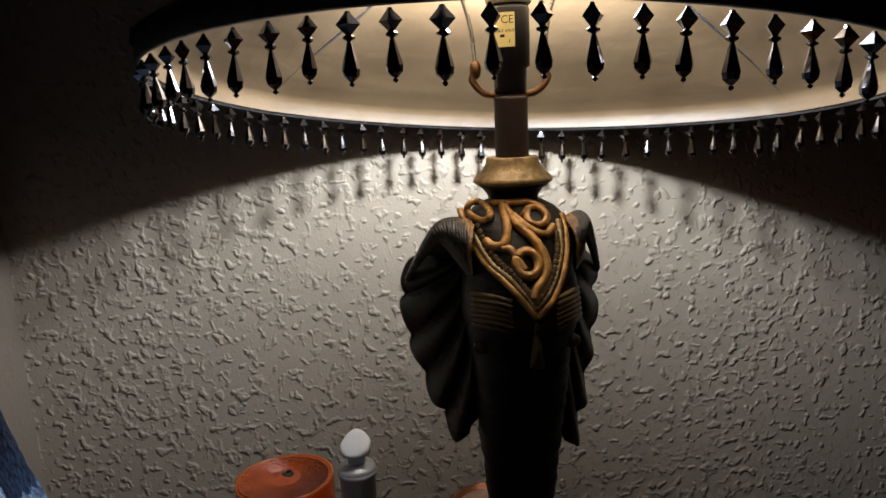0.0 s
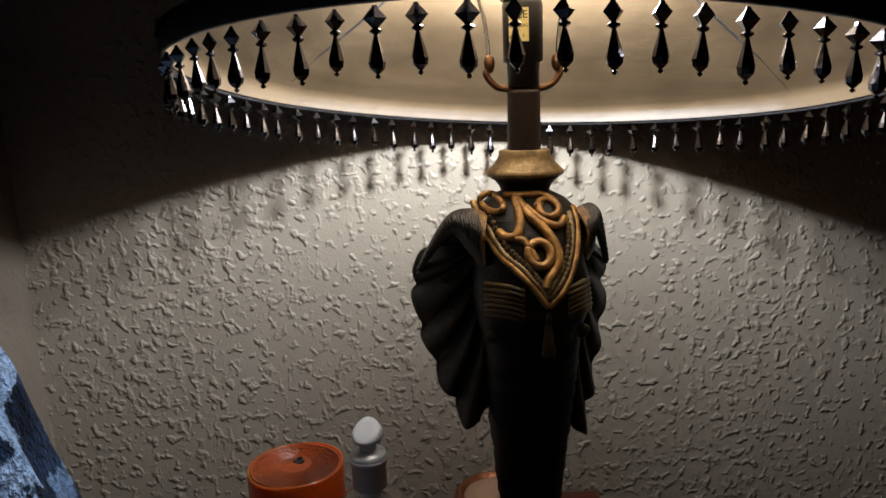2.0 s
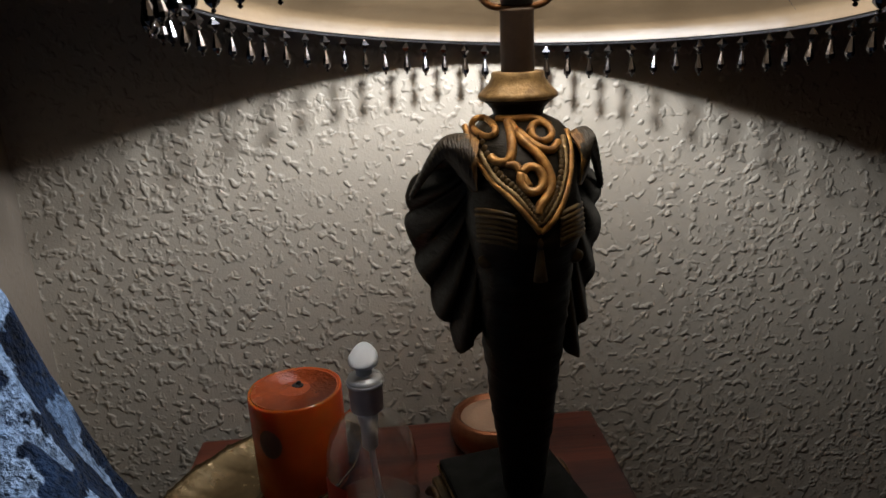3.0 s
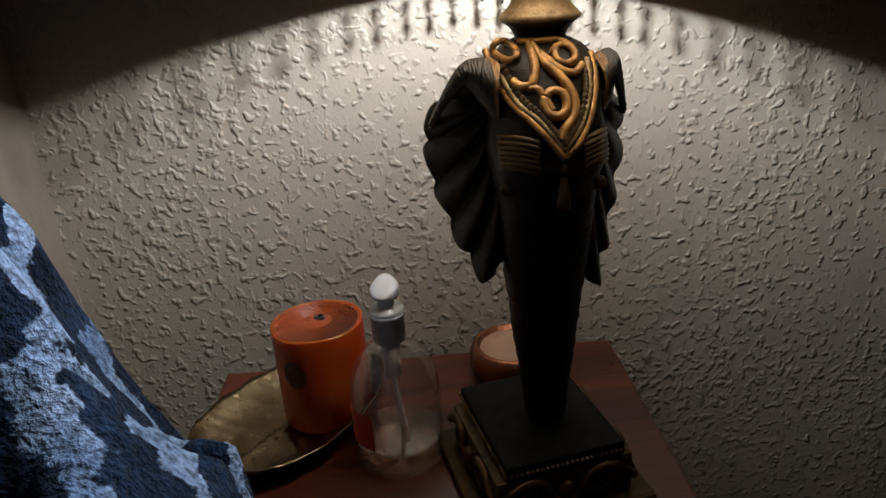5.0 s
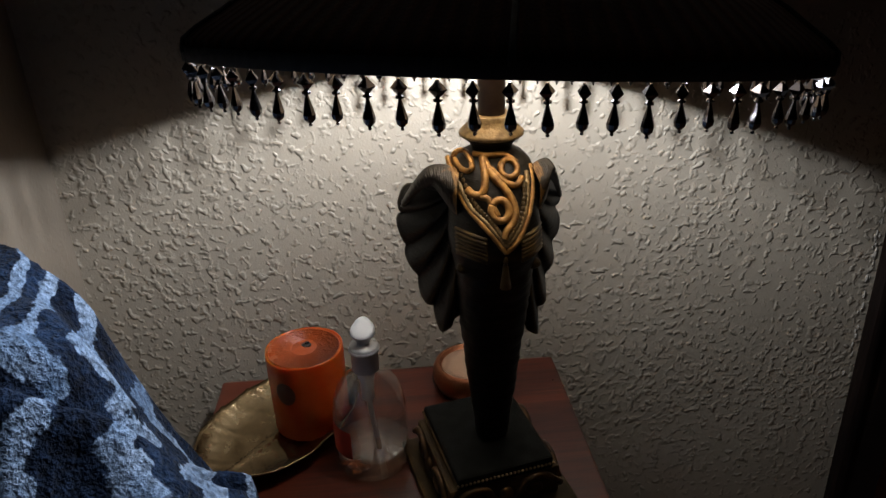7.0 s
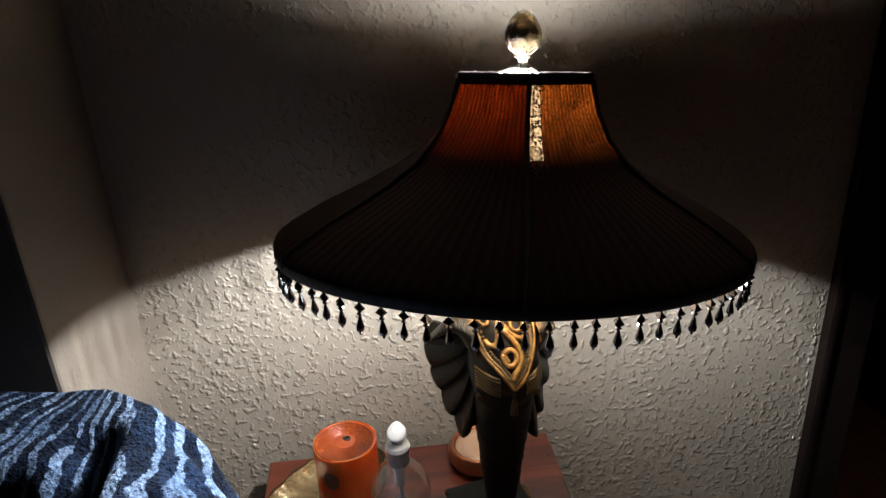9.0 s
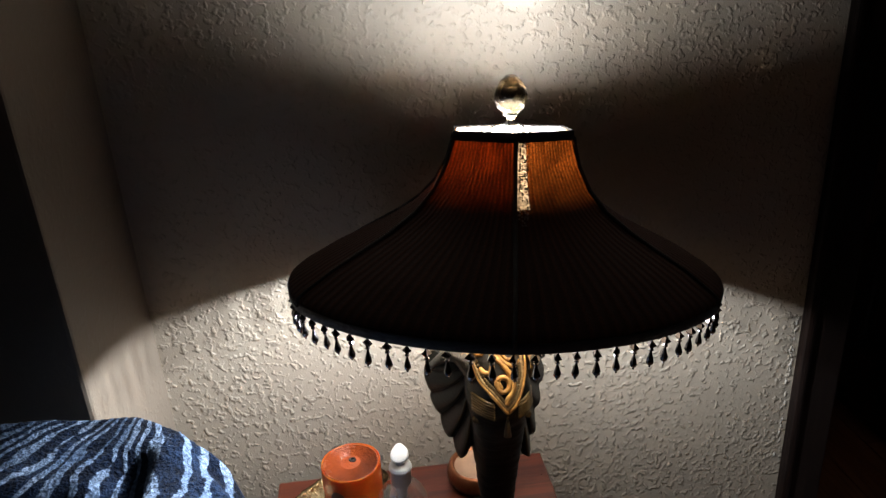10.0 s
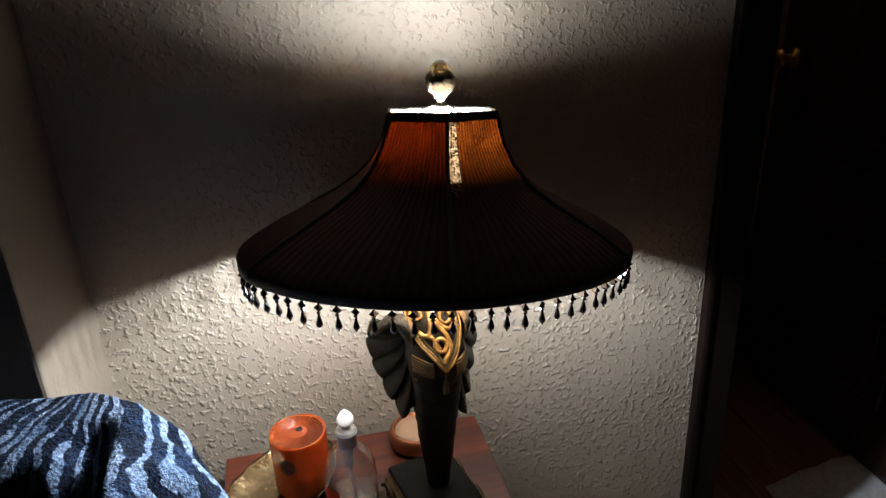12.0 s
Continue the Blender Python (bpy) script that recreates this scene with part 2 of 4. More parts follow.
LIQUID = clear_shell("clear_soap", (0.90, 0.76, 0.66), 1.34, 0.02, 0.02)
RESIDUE = plain("amber_residue", (0.30, 0.11, 0.02), 0.3, 0.0, 0.4, 200)


def glass(name, foot, tip, z0, z1):
    """Solid swirled glass that goes from one tint at its foot to another at its tip."""
    m = Nodes(name)
    swirl = m.noise(85.0, 2, None, 0.5, 1.2)
    m.bump(m.math("MULTIPLY", swirl, 0.004), 1.0)
    z = m.add("ShaderNodeSeparateXYZ", Vector=m.coord).outputs[2]
    up = m.math("ADD", m.math("DIVIDE", m.math("SUBTRACT", z, z0), z1 - z0), m.math("MULTIPLY", m.math("SUBTRACT", swirl, 0.5), 0.35))
    tint = m.mix(m.ramp(up, (0.36, 0.0), (0.52, 1.0)), foot, tip)
    return m.set(Base_Color=tint, Roughness=0.03, Transmission_Weight=1.0, IOR=1.5)


# near-black tip: the dark room mirrored in the glass, put into its tint
FINIAL_GLASS = glass("amber_glass", (0.92, 0.80, 0.50), (0.012, 0.007, 0.003), 0.5455, 0.5815)


def candle_wax():
    m = Nodes("orange_wax")
    n = m.noise(22.0, 4)
    col = m.mix(m.ramp(n, (0.3, 0.0), (0.7, 1.0)), (0.40, 0.048, 0.005), (0.52, 0.085, 0.009))
    m.bump(m.math("ADD", m.math("MULTIPLY", m.noise(90.0, 3), 0.0006), m.math("MULTIPLY", n, 0.002)), 1.0)
    return m.set(Base_Color=col, Roughness=0.22, Subsurface_Weight=1.0, Subsurface_Scale=0.030,
                 Subsurface_Radius=[1.0, 0.25, 0.06])


WAX = candle_wax()


def leaf_metal():
    m = Nodes("champagne_gold_metal")
    n = m.noise(55.0, 5)
    col = m.mix(m.ramp(n, (0.3, 0.0), (0.7, 1.0)), (0.13, 0.085, 0.04), (0.34, 0.245, 0.135))
    m.bump(m.math("MULTIPLY", m.noise(260.0, 3), 0.0004), 1.0)
    return m.set(Base_Color=col, Roughness=m.ramp(n, (0.3, 0.16), (0.7, 0.30)), Metallic=1.0)


LEAF = leaf_metal()


def zebra_plush():
    """Plush with blurred tiger-like stripes of ice blue on navy."""
    m = Nodes("zebra_plush")
    uv = m.add("ShaderNodeUVMap").outputs[0]
    warp = m.add("ShaderNodeTexNoise", Vector=uv, Scale=11.0, Detail=2.5, Roughness=0.55)
    off = m.add("ShaderNodeVectorMath", Vector=warp.outputs[1])
    off.operation = "MULTIPLY_ADD"
    off.inputs[1].default_value = (0.075, 0.07, 0.0)
    m.link(uv, off.inputs[2])
    sep = m.add("ShaderNodeSeparateXYZ", Vector=off.outputs[0])
    band = m.math("SINE", m.math("MULTIPLY", sep.outputs[0], 2 * math.pi * 45.0))
    breakup = m.add("ShaderNodeTexNoise", Vector=uv, Scale=24.0, Detail=3.0)
    sig = m.math("ADD", band, m.math("MULTIPLY", m.math("SUBTRACT", breakup.outputs[0], 0.5), 4.2))
    pile = m.noise(240.0, 4)
    sig = m.math("ADD", sig, m.math("MULTIPLY", m.math("SUBTRACT", pile, 0.5), 1.3))
    fac = m.ramp(m.math("ADD", m.math("MULTIPLY", sig, 0.25), 0.5), (0.53, 0.0), (0.59, 1.0))
    dark = m.mix(m.ramp(m.noise(30.0, 3), (0.35, 0.0), (0.65, 1.0)), (0.0022, 0.004, 0.010), (0.010, 0.020, 0.045))
    lite = m.mix(m.ramp(m.noise(26.0, 3), (0.35, 0.0), (0.65, 1.0)), (0.085, 0.13, 0.21), (0.20, 0.26, 0.36))
    col = m.mix(fac, dark, lite)
    col = m.mix(1.0, col, m.ramp(pile, (0.36, 0.40), (0.62, 1.15)), "MULTIPLY")
    tuft = m.noise(420.0, 3)
    m.bump(m.math("ADD", m.math("MULTIPLY", tuft, 0.003), m.math("MULTIPLY", pile, 0.006)), 1.0)
    return m.set(Base_Color=col, Roughness=0.95, Specular_IOR_Level=0.04, Sheen_Weight=0.03)


ZEBRA = zebra_plush()


def bulb_light():
    m = Nodes("lit_frosted_bulb")
    em = m.add("ShaderNodeEmission", Color=(1.0, 0.95, 0.88, 1), Strength=BULB_GLOW)
    see = m.add("ShaderNodeBsdfTransparent", Color=(1, 1, 1, 1))
    both = m.add("ShaderNodeAddShader")
    m.link(em.outputs[0], both.inputs[0])
    m.link(see.outputs[0], both.inputs[1])
    m.link(both.outputs[0], m.out.inputs[0])
    return m.mat


BULB = bulb_light()


# ---- mesh helpers ----
def thing(name, at, label, category, group="", rz=0.0):
    ob = new(name)
    ob.empty_display_size = 0.02
    ob.matrix_basis = pose(*at, 0, 0, rz)
    return tagged(ob, label, category, group)


def part(name, bm, material, parent=None, label="", smooth=True):
    """Links a bmesh as one mesh object under a thing or a part; its points are in the parent's space."""
    bmesh.ops.recalc_face_normals(bm, faces=bm.faces)
    me = bpy.data.meshes.new(name)
    bm.to_mesh(me)
    bm.free()
    me.materials.append(material)
    if smooth:
        me.polygons.foreach_set("use_smooth", [True] * len(me.polygons))
    ob = new(name, me)
    ob.parent = parent
    if label:
        tagged(ob, label)
    return ob


def setting(name, bm, material, label, category, smooth=False):
    return tagged(part(name, bm, material, None, "", smooth), label, category, "", "structure")


def box(bm, x0, x1, y0, y1, z0, z1, bevel=0.0, seg=2, turn=None):
    m = Matrix.Translation(((x0 + x1) / 2, (y0 + y1) / 2, (z0 + z1) / 2)) @ Matrix.Diagonal((x1 - x0, y1 - y0, z1 - z0, 1))
    if turn:
        m = turn @ m
    vs = bmesh.ops.create_cube(bm, size=1.0, matrix=m)["verts"]
    if bevel:
        es = list({e for v in vs for e in v.link_edges})
        bmesh.ops.bevel(bm, geom=es, offset=bevel, segments=seg, affect="EDGES", profile=0.6)
    return bm


def B():
    return bmesh.new()


def lathe(bm, profile, seg=40, centre=(0, 0), sx=1.0, sy=1.0, close=True):
    """Turns (radius, height) pairs round a vertical axis."""
    rings = []
    for r, z in profile:
        if r < 1e-6:
            rings.append([bm.verts.new((centre[0], centre[1], z))])
        else:
            rings.append([bm.verts.new((centre[0] + sx * r * math.cos(2 * math.pi * k / seg), centre[1] + sy * r * math.sin(2 * math.pi * k / seg), z)) for k in range(seg)])
    for a, b in zip(rings, rings[1:]):
        for k in range(seg):
            q = [a[k % len(a)], a[(k + 1) % len(a)], b[(k + 1) % len(b)], b[k % len(b)]]
            q = list(dict.fromkeys(q))
            if len(q) > 2:
                bm.faces.new(q)
    if close:
        for ring in (rings[0], rings[-1]):
            if len(ring) > 2:
                bm.faces.new(ring)
    return bm


def smooth_line(points, steps=8):
    """A soft curve through points."""
    p = [Vector(q) for q in points]
    p = [2 * p[0] - p[1]] + p + [2 * p[-1] - p[-2]]
    out = []
    for k in range(1, len(p) - 2):
        for s in range(steps):
            t = s / steps
            out.append(0.5 * (2 * p[k] + (p[k + 1] - p[k - 1]) * t + (2 * p[k - 1] - 5 * p[k] + 4 * p[k + 1] - p[k + 2]) * t * t + (3 * p[k] - p[k - 1] - 3 * p[k + 1] + p[k + 2]) * t ** 3))
    return out + [p[-2]]


def tube(bm, line, radius, seg=8, loop=False, taper=None):
    """Sweeps a round section along a line."""
    pts = [Vector(q) for q in line]
    n = len(pts)
    side, rings = None, []
    for k, q in enumerate(pts):
        a = pts[(k - 1) % n] if loop or k else q
        b = pts[(k + 1) % n] if loop or k < n - 1 else q
        d = (b - a).normalized()
        if side is None:
            side = d.orthogonal().normalized()
        side = (side - d * side.dot(d)).normalized()
        up = d.cross(side)
        r = radius * (taper(k / (n - 1)) if taper else 1.0)
        rings.append([bm.verts.new(q + r * (math.cos(2 * math.pi * j / seg) * side + math.sin(2 * math.pi * j / seg) * up)) for j in range(seg)])
    for k in range(n if loop else n - 1):
        a, b = rings[k], rings[(k + 1) % n]
        for j in range(seg):
            bm.faces.new((a[j], a[(j + 1) % seg], b[(j + 1) % seg], b[j]))
    if not loop:
        bm.faces.new(rings[0])
        bm.faces.new(rings[-1])
    return bm


def ball(bm, at, r, sx=1.0, sy=1.0, sz=1.0, u=12, v=8):
    bmesh.ops.create_uvsphere(bm, u_segments=u, v_segments=v, radius=r, matrix=Matrix.Translation(at) @ Matrix.Diagonal((sx, sy, sz, 1)))
    return bm


def thick_sheet(bm, g, back):
    """Closes a grid of points with a second sheet behind it and an edge all round."""
    back = Vector(back)
    h = [[bm.verts.new(v.co + back) for v in row] for row in g]
    ni, nj = len(g) - 1, len(g[0]) - 1
    for a in (g, h):
        for i in range(ni):
            for j in range(nj):
                bm.faces.new((a[i][j], a[i + 1][j], a[i + 1][j + 1], a[i][j + 1]))
    for i in range(ni):
        for j in (0, nj):
            bm.faces.new((g[i][j], g[i + 1][j], h[i + 1][j], h[i][j]))
    for j in range(nj):
        for i in (0, ni):
            bm.faces.new((g[i][j], g[i][j + 1], h[i][j + 1], h[i][j]))
    return bm


def interp(x, xs, ys):
    return float(np.interp(x, xs, ys))


def sstep(x):
    x = min(1.0, max(0.0, x))
    return x * x * (3 - 2 * x)


# ---- setting: the lamp's corner, the doorway beside it and the room round it ----
setting("wall_north", box(B(), -0.43, 0.514, 0.0, 0.12, -0.01, 2.45), WALL, "cream painted wall with knockdown plaster texture", "wall")
setting("wall_west", box(B(), -2.6, -0.409, -0.215, 0.12, -0.01, 2.45, 0.004), SMOOTH_WALL, "smooth beige wall corner beside the alcove, coloured darker for its shade", "wall")
setting("wall_south", box(B(), -2.7, 2.7, -3.2, -3.1, -0.01, 2.45), ROOM_WALL, "added wall closing the room, near-black to cut bounced light", "wall")
setting("wall_far_west", box(B(), -2.7, -2.6, -3.1, 0.12, -0.01, 2.45), ROOM_WALL, "added side wall of the room, near-black to cut bounced light", "wall")
setting("wall_east", box(B(), 2.6, 2.7, -3.1, 1.1, -0.01, 2.45), ROOM_WALL, "added wall past the doorway, near-black to cut bounced light", "wall")
# the high gap is made up: it lets world light onto the hall floor
hall = B()
box(hall, 0.49, 2.6, 0.98, 1.1, -0.01, 1.55)
box(hall, 0.49, 2.6, 0.98, 1.1, 2.30, 2.45)
box(hall, 0.49, 0.62, 0.98, 1.1, 1.55, 2.30)
box(hall, 2.10, 2.6, 0.98, 1.1, 1.55, 2.30)
setting("wall_hall", hall, HALL_WALL, "brown shaded hallway wall with an unseen opening added to light the hall", "wall")
setting("wall_hall_side", box(B(), 0.38, 0.49, 0.12, 1.1, -0.01, 2.45), ROOM_WALL, "added side wall of the hallway, near-black to cut bounced light", "wall")
setting("ceiling", box(B(), -2.7, 2.7, -3.2, 1.1, 2.45, 2.55), CEIL, "unseen ceiling, darkened to cut bounced light", "ceiling")

casing = thing("door_casing", (0.543, 0.0, 0.0), "dark stained wooden door casing beside the wall", "door frame")
casing["kind"] = "structure"
lean = pose(0, 0, 0, 0, -1.6, 0)
part("casing_board", box(B(), -0.030, 0.034, -0.016, 0.10, 0.0, 2.1, 0.004, 2, lean), TRIM_WOOD, casing, "", False)
part("casing_bead", box(B(), -0.034, -0.020, -0.022, -0.008, 0.0, 2.1, 0.005, 2, lean), TRIM_WOOD, casing, "", False)
part("head_board", box(B(), -0.09, 1.1, -0.016, 0.10, 2.1, 2.2, 0.004), TRIM_WOOD, casing, "", False)

# crumbling filler along the casing
rng = random.Random(5)
bm = B()
for k in range(46):
    z = (0.70 if k < 30 else 0.585) + 0.032 * rng.gauss(0, 1)
    x = 0.507 - 0.028 * z - 0.001 - 0.006 * rng.random() ** 2
    r = 0.0007 + 0.0013 * rng.random() ** 2
    ball(bm, (x, -0.0002, z), r, 0.7 + 0.6 * rng.random(), 0.9, 1.0 + 2.4 * rng.random(), 7, 5)
for v in bm.verts:
    v.co += 0.0009 * noise.noise_vector(v.co * 900.0)
tagged(part("wall_filler", bm, CHIP), "crumbly white filler along the door casing edge", "wall filler", "", "structure")

# open door of the neighbouring room
door = thing("panel_door", (1.205, 0.50, 0.0), "open dark wooden panel door with brass knob", "door")
part("door_leaf", box(B(), 0.0, 0.036, -0.34, 0.30, 0.015, 2.03, 0.003), DOOR_WOOD, door, "", False)
for y0, y1, z0, z1 in ((-0.26, 0.22, 0.18, 0.56), (-0.26, 0.22, 0.72, 1.30), (-0.26, 0.22, 1.42, 1.90)):
    bm = B()
    for a, b, c, d in ((y0, y1, z0, z0 + 0.022), (y0, y1, z1 - 0.022, z1), (y0, y0 + 0.022, z0, z1), (y1 - 0.022, y1, z0, z1)):
        box(bm, -0.009, 0.001, a, b, c, d, 0.004)
    part("panel_moulding", bm, DOOR_WOOD, door, "", False)
    part("door_panel", box(B(), -0.005, 0.002, y0 + 0.05, y1 - 0.05, z0 + 0.05, z1 - 0.05, 0.003), DOOR_WOOD, door, "", False)
knob = B()
for v in lathe(knob, [(0.0, 0.062), (0.016, 0.060), (0.025, 0.050), (0.025, 0.042), (0.012, 0.030), (0.010, 0.008), (0.026, 0.006), (0.027, 0.0)], 24).verts:
    v.co = (-v.co.z, v.co.x + 0.245, v.co.y + 0.965)
part("door_knob", knob, BRASS, door, "dull brass door knob")

rug = B()
N = 26
grid = [[rug.verts.new((0.92 + 0.75 * i / N + 0.012 * noise.noise((i * 0.4, j * 0.4, 1)), -0.45 + (0.70 + 0.09 * i / N) * j / N + 0.012 * noise.noise((i * 0.4, j * 0.4, 7)), 0.014 + 0.008 * noise.noise((i * 0.35, j * 0.35, 3)))) for j in range(N + 1)] for i in range(N + 1)]
thick_sheet(rug, grid, (0, 0, -0.006))
tagged(part("floor_mat", rug, LINEN), "pale grey cloth mat lying on the floor", "mat")

# ---- nightstand ----
stand = thing("nightstand", (-0.0915, -0.225, 0.0), "reddish brown mahogany nightstand against the wall", "nightstand")
part("tabletop", box(B(), -0.1895, 0.1895, -0.205, 0.207, 0.576, 0.6, 0.003), TABLE_WOOD, stand, "worn glossy red-brown wooden top", False)
part("side_panel", box(B(), -0.172, -0.154, -0.185, 0.195, 0.08, 0.575, 0.002), BODY_WOOD, stand, "", False)
part("side_panel", box(B(), 0.154, 0.172, -0.185, 0.195, 0.08, 0.575, 0.002), BODY_WOOD, stand, "", False)
part("back_panel", box(B(), -0.153, 0.153, 0.180, 0.192, 0.08, 0.575), BODY_WOOD, stand, "", False)
part("shelf", box(B(), -0.153, 0.153, -0.18, 0.179, 0.10, 0.118, 0.002), BODY_WOOD, stand, "", False)
drawer = part("drawer", box(B(), -0.150, 0.150, -0.190, 0.10, 0.43, 0.57, 0.003), BODY_WOOD, stand, "", False)
bm = ball(B(), (0, -0.204, 0.50), 0.013)
part("drawer_knob", bm, BRASS, drawer)
for x in (-0.163, 0.163):
    for y in (-0.175, 0.185):
        part("leg", box(B(), x - 0.014, x + 0.014, y - 0.014, y + 0.014, 0.0, 0.079, 0.003), BODY_WOOD, stand, "", False)


# ---- elephant table lamp ----
AX, AY, TOP = -0.002, -0.198, 0.6
lamp = thing("table_lamp", (AX, AY, TOP), "lit elephant-head table lamp with beaded bell shade on a nightstand", "table lamp")
SPIN = pose(-0.007, 0.003, 0, 0, 0, 12)


def spun(bm):
    bmesh.ops.transform(bm, matrix=SPIN, verts=bm.verts)
    return bm


# base: foot, carved sides, leather-topped plinth with a beaded edge
part("foot", spun(box(B(), -0.064, 0.064, -0.066, 0.058, 0.0, 0.009, 0.003)), RESIN, lamp, "", False)
part("plinth", spun(box(B(), -0.050, 0.050, -0.055, 0.045, 0.009, 0.040, 0.003)), RESIN, lamp, "", False)
part("plinth_top", spun(box(B(), -0.043, 0.043, -0.056, 0.047, 0.040, 0.052, 0.0025)), LEATHER, lamp, "black leather-look top plate", False)


def face_scroll(bm, w, z0, z1):
    """Carved S-scrolls along one side of the base, in the plane of x and z."""
    for s in (-1, 1):
        line = []
        for k in range(30):
            a = k / 29
            ang = a * 2.6 * math.pi
            r = 0.0135 * (1 - 0.78 * a)
            line.append((s * (w * 0.46 + r * math.cos(ang + 0.6)), 0.0, (z0 + z1) / 2 + 0.9 * r * math.sin(ang + 0.6)))
        tube(bm, line, 0.0030, 7, False, lambda t: 1.0 - 0.5 * t)
        tube(bm, smooth_line([(s * 0.002, 0, z0 + 0.004), (s * w * 0.2, 0, z0 + 0.012), (s * w * 0.33, 0, z1 - 0.005), (s * w * 0.62, 0, z1 - 0.003), (s * w * 0.92, 0, z0 + 0.012)], 6), 0.0030, 7)
    ball(bm, (0, 0, (z0 + z1) / 2), 0.0065, 1, 0.6, 1.1)
    return bm


for ang, dist, w in ((0, 0.0565, 0.055), (90, 0.0515, 0.055), (180, 0.0465, 0.055), (270, 0.0515, 0.055)):
    bm = face_scroll(B(), w, 0.010, 0.039)
    bmesh.ops.transform(bm, matrix=SPIN @ pose(0, 0, 0, 0, 0, ang) @ pose(0, -dist, 0), verts=bm.verts)
    part("carved_scroll", bm, BASE_GOLD, lamp, "gold carved scrollwork, darkened for the shade under the head")
bm = B()
for x, y, n, ex, ey in ((-0.043, -0.056, 24, 0.086, 0), (-0.043, -0.056, 28, 0, 0.103), (0.043, -0.056, 28, 0, 0.103), (-0.043, 0.047, 24, 0.086, 0)):
    for k in range(n):
        ball(bm, (x + ex * k / n, y + ey * k / n, 0.0455), 0.0015, u=6, v=5)
part("bead_edging", spun(bm), OLD_GOLD, lamp, "small gold beads round the plinth edge")

# head and trunk, one carved piece
HZ = [0.050, 0.060, 0.085, 0.11, 0.14, 0.17, 0.20, 0.225, 0.24, 0.252, 0.264, 0.276, 0.288, 0.300, 0.309, 0.315]
HW = [0.0135, 0.0145, 0.0175, 0.0205, 0.0235, 0.0265, 0.029, 0.031, 0.0335, 0.0355, 0.0340, 0.0325, 0.0325, 0.0310, 0.027, 0.016]
HF = [0.016, 0.017, 0.019, 0.021, 0.025, 0.031, 0.039, 0.047, 0.055, 0.0605, 0.060, 0.055, 0.048, 0.039, 0.029, 0.016]
HB = [0.015, 0.016, 0.018, 0.020, 0.022, 0.025, 0.028, 0.030, 0.031, 0.032, 0.032, 0.032, 0.031, 0.029, 0.025, 0.016]


def head_front(x, z):
    """How far the head stands out to the front at x and height z."""
    w, f = interp(z, HZ, HW), interp(z, HZ, HF)
    return -f * max(0.0, 1 - (abs(x) / (w * 1.03)) ** 2.6) ** 0.5


bm = B()
rings = []
for k in range(64):
    z = 0.050 + 0.265 * k / 63
    w, f, b = interp(z, HZ, HW), interp(z, HZ, HF), interp(z, HZ, HB)
    ring = []
    for j in range(56):
        a = 2 * math.pi * j / 56
        c, s = math.cos(a), math.sin(a)
        x = w * math.copysign(abs(c) ** 0.8, c)
        y = (f if s < 0 else b) * math.copysign(abs(s) ** 0.8, s)
        wr = 1 + 0.018 * math.sin(z * 520 + 3 * noise.noise((x * 60, y * 60, z * 30))) * sstep((0.25 - z) / 0.05)
        wr += 0.05 * noise.noise((x * 45, y * 45, z * 45))
        ring.append(bm.verts.new((x * wr, y * wr, z)))
    rings.append(ring)
for a, b in zip(rings, rings[1:]):
    for j in range(56):
        bm.faces.new((a[j], a[(j + 1) % 56], b[(j + 1) % 56], b[j]))
bm.faces.new(rings[0])
bm.faces.new(rings[-1])
part("elephant_head", bm, RESIN, lamp, "dark bronze carved head and trunk")
# brows with fine creases, and closed eyelids
for s in (-1, 1):
    for k in range(7):
        z = 0.250 + 0.0028 * k
        line = smooth_line([(s * 0.012, head_front(0.012, z) - 0.001, z - 0.001), (s * 0.021, head_front(0.021, z) - 0.0028, z + 0.0012), (s * 0.031, head_front(0.031, z) - 0.001, z - 0.002)], 5)
        part("brow_crease", tube(B(), line, 0.0017, 6), RESIN, lamp)
    part("eyelid", ball(B(), (s * 0.026, head_front(0.026, 0.232), 0.234), 0.006, 1.0, 0.8, 0.75), RESIN, lamp)

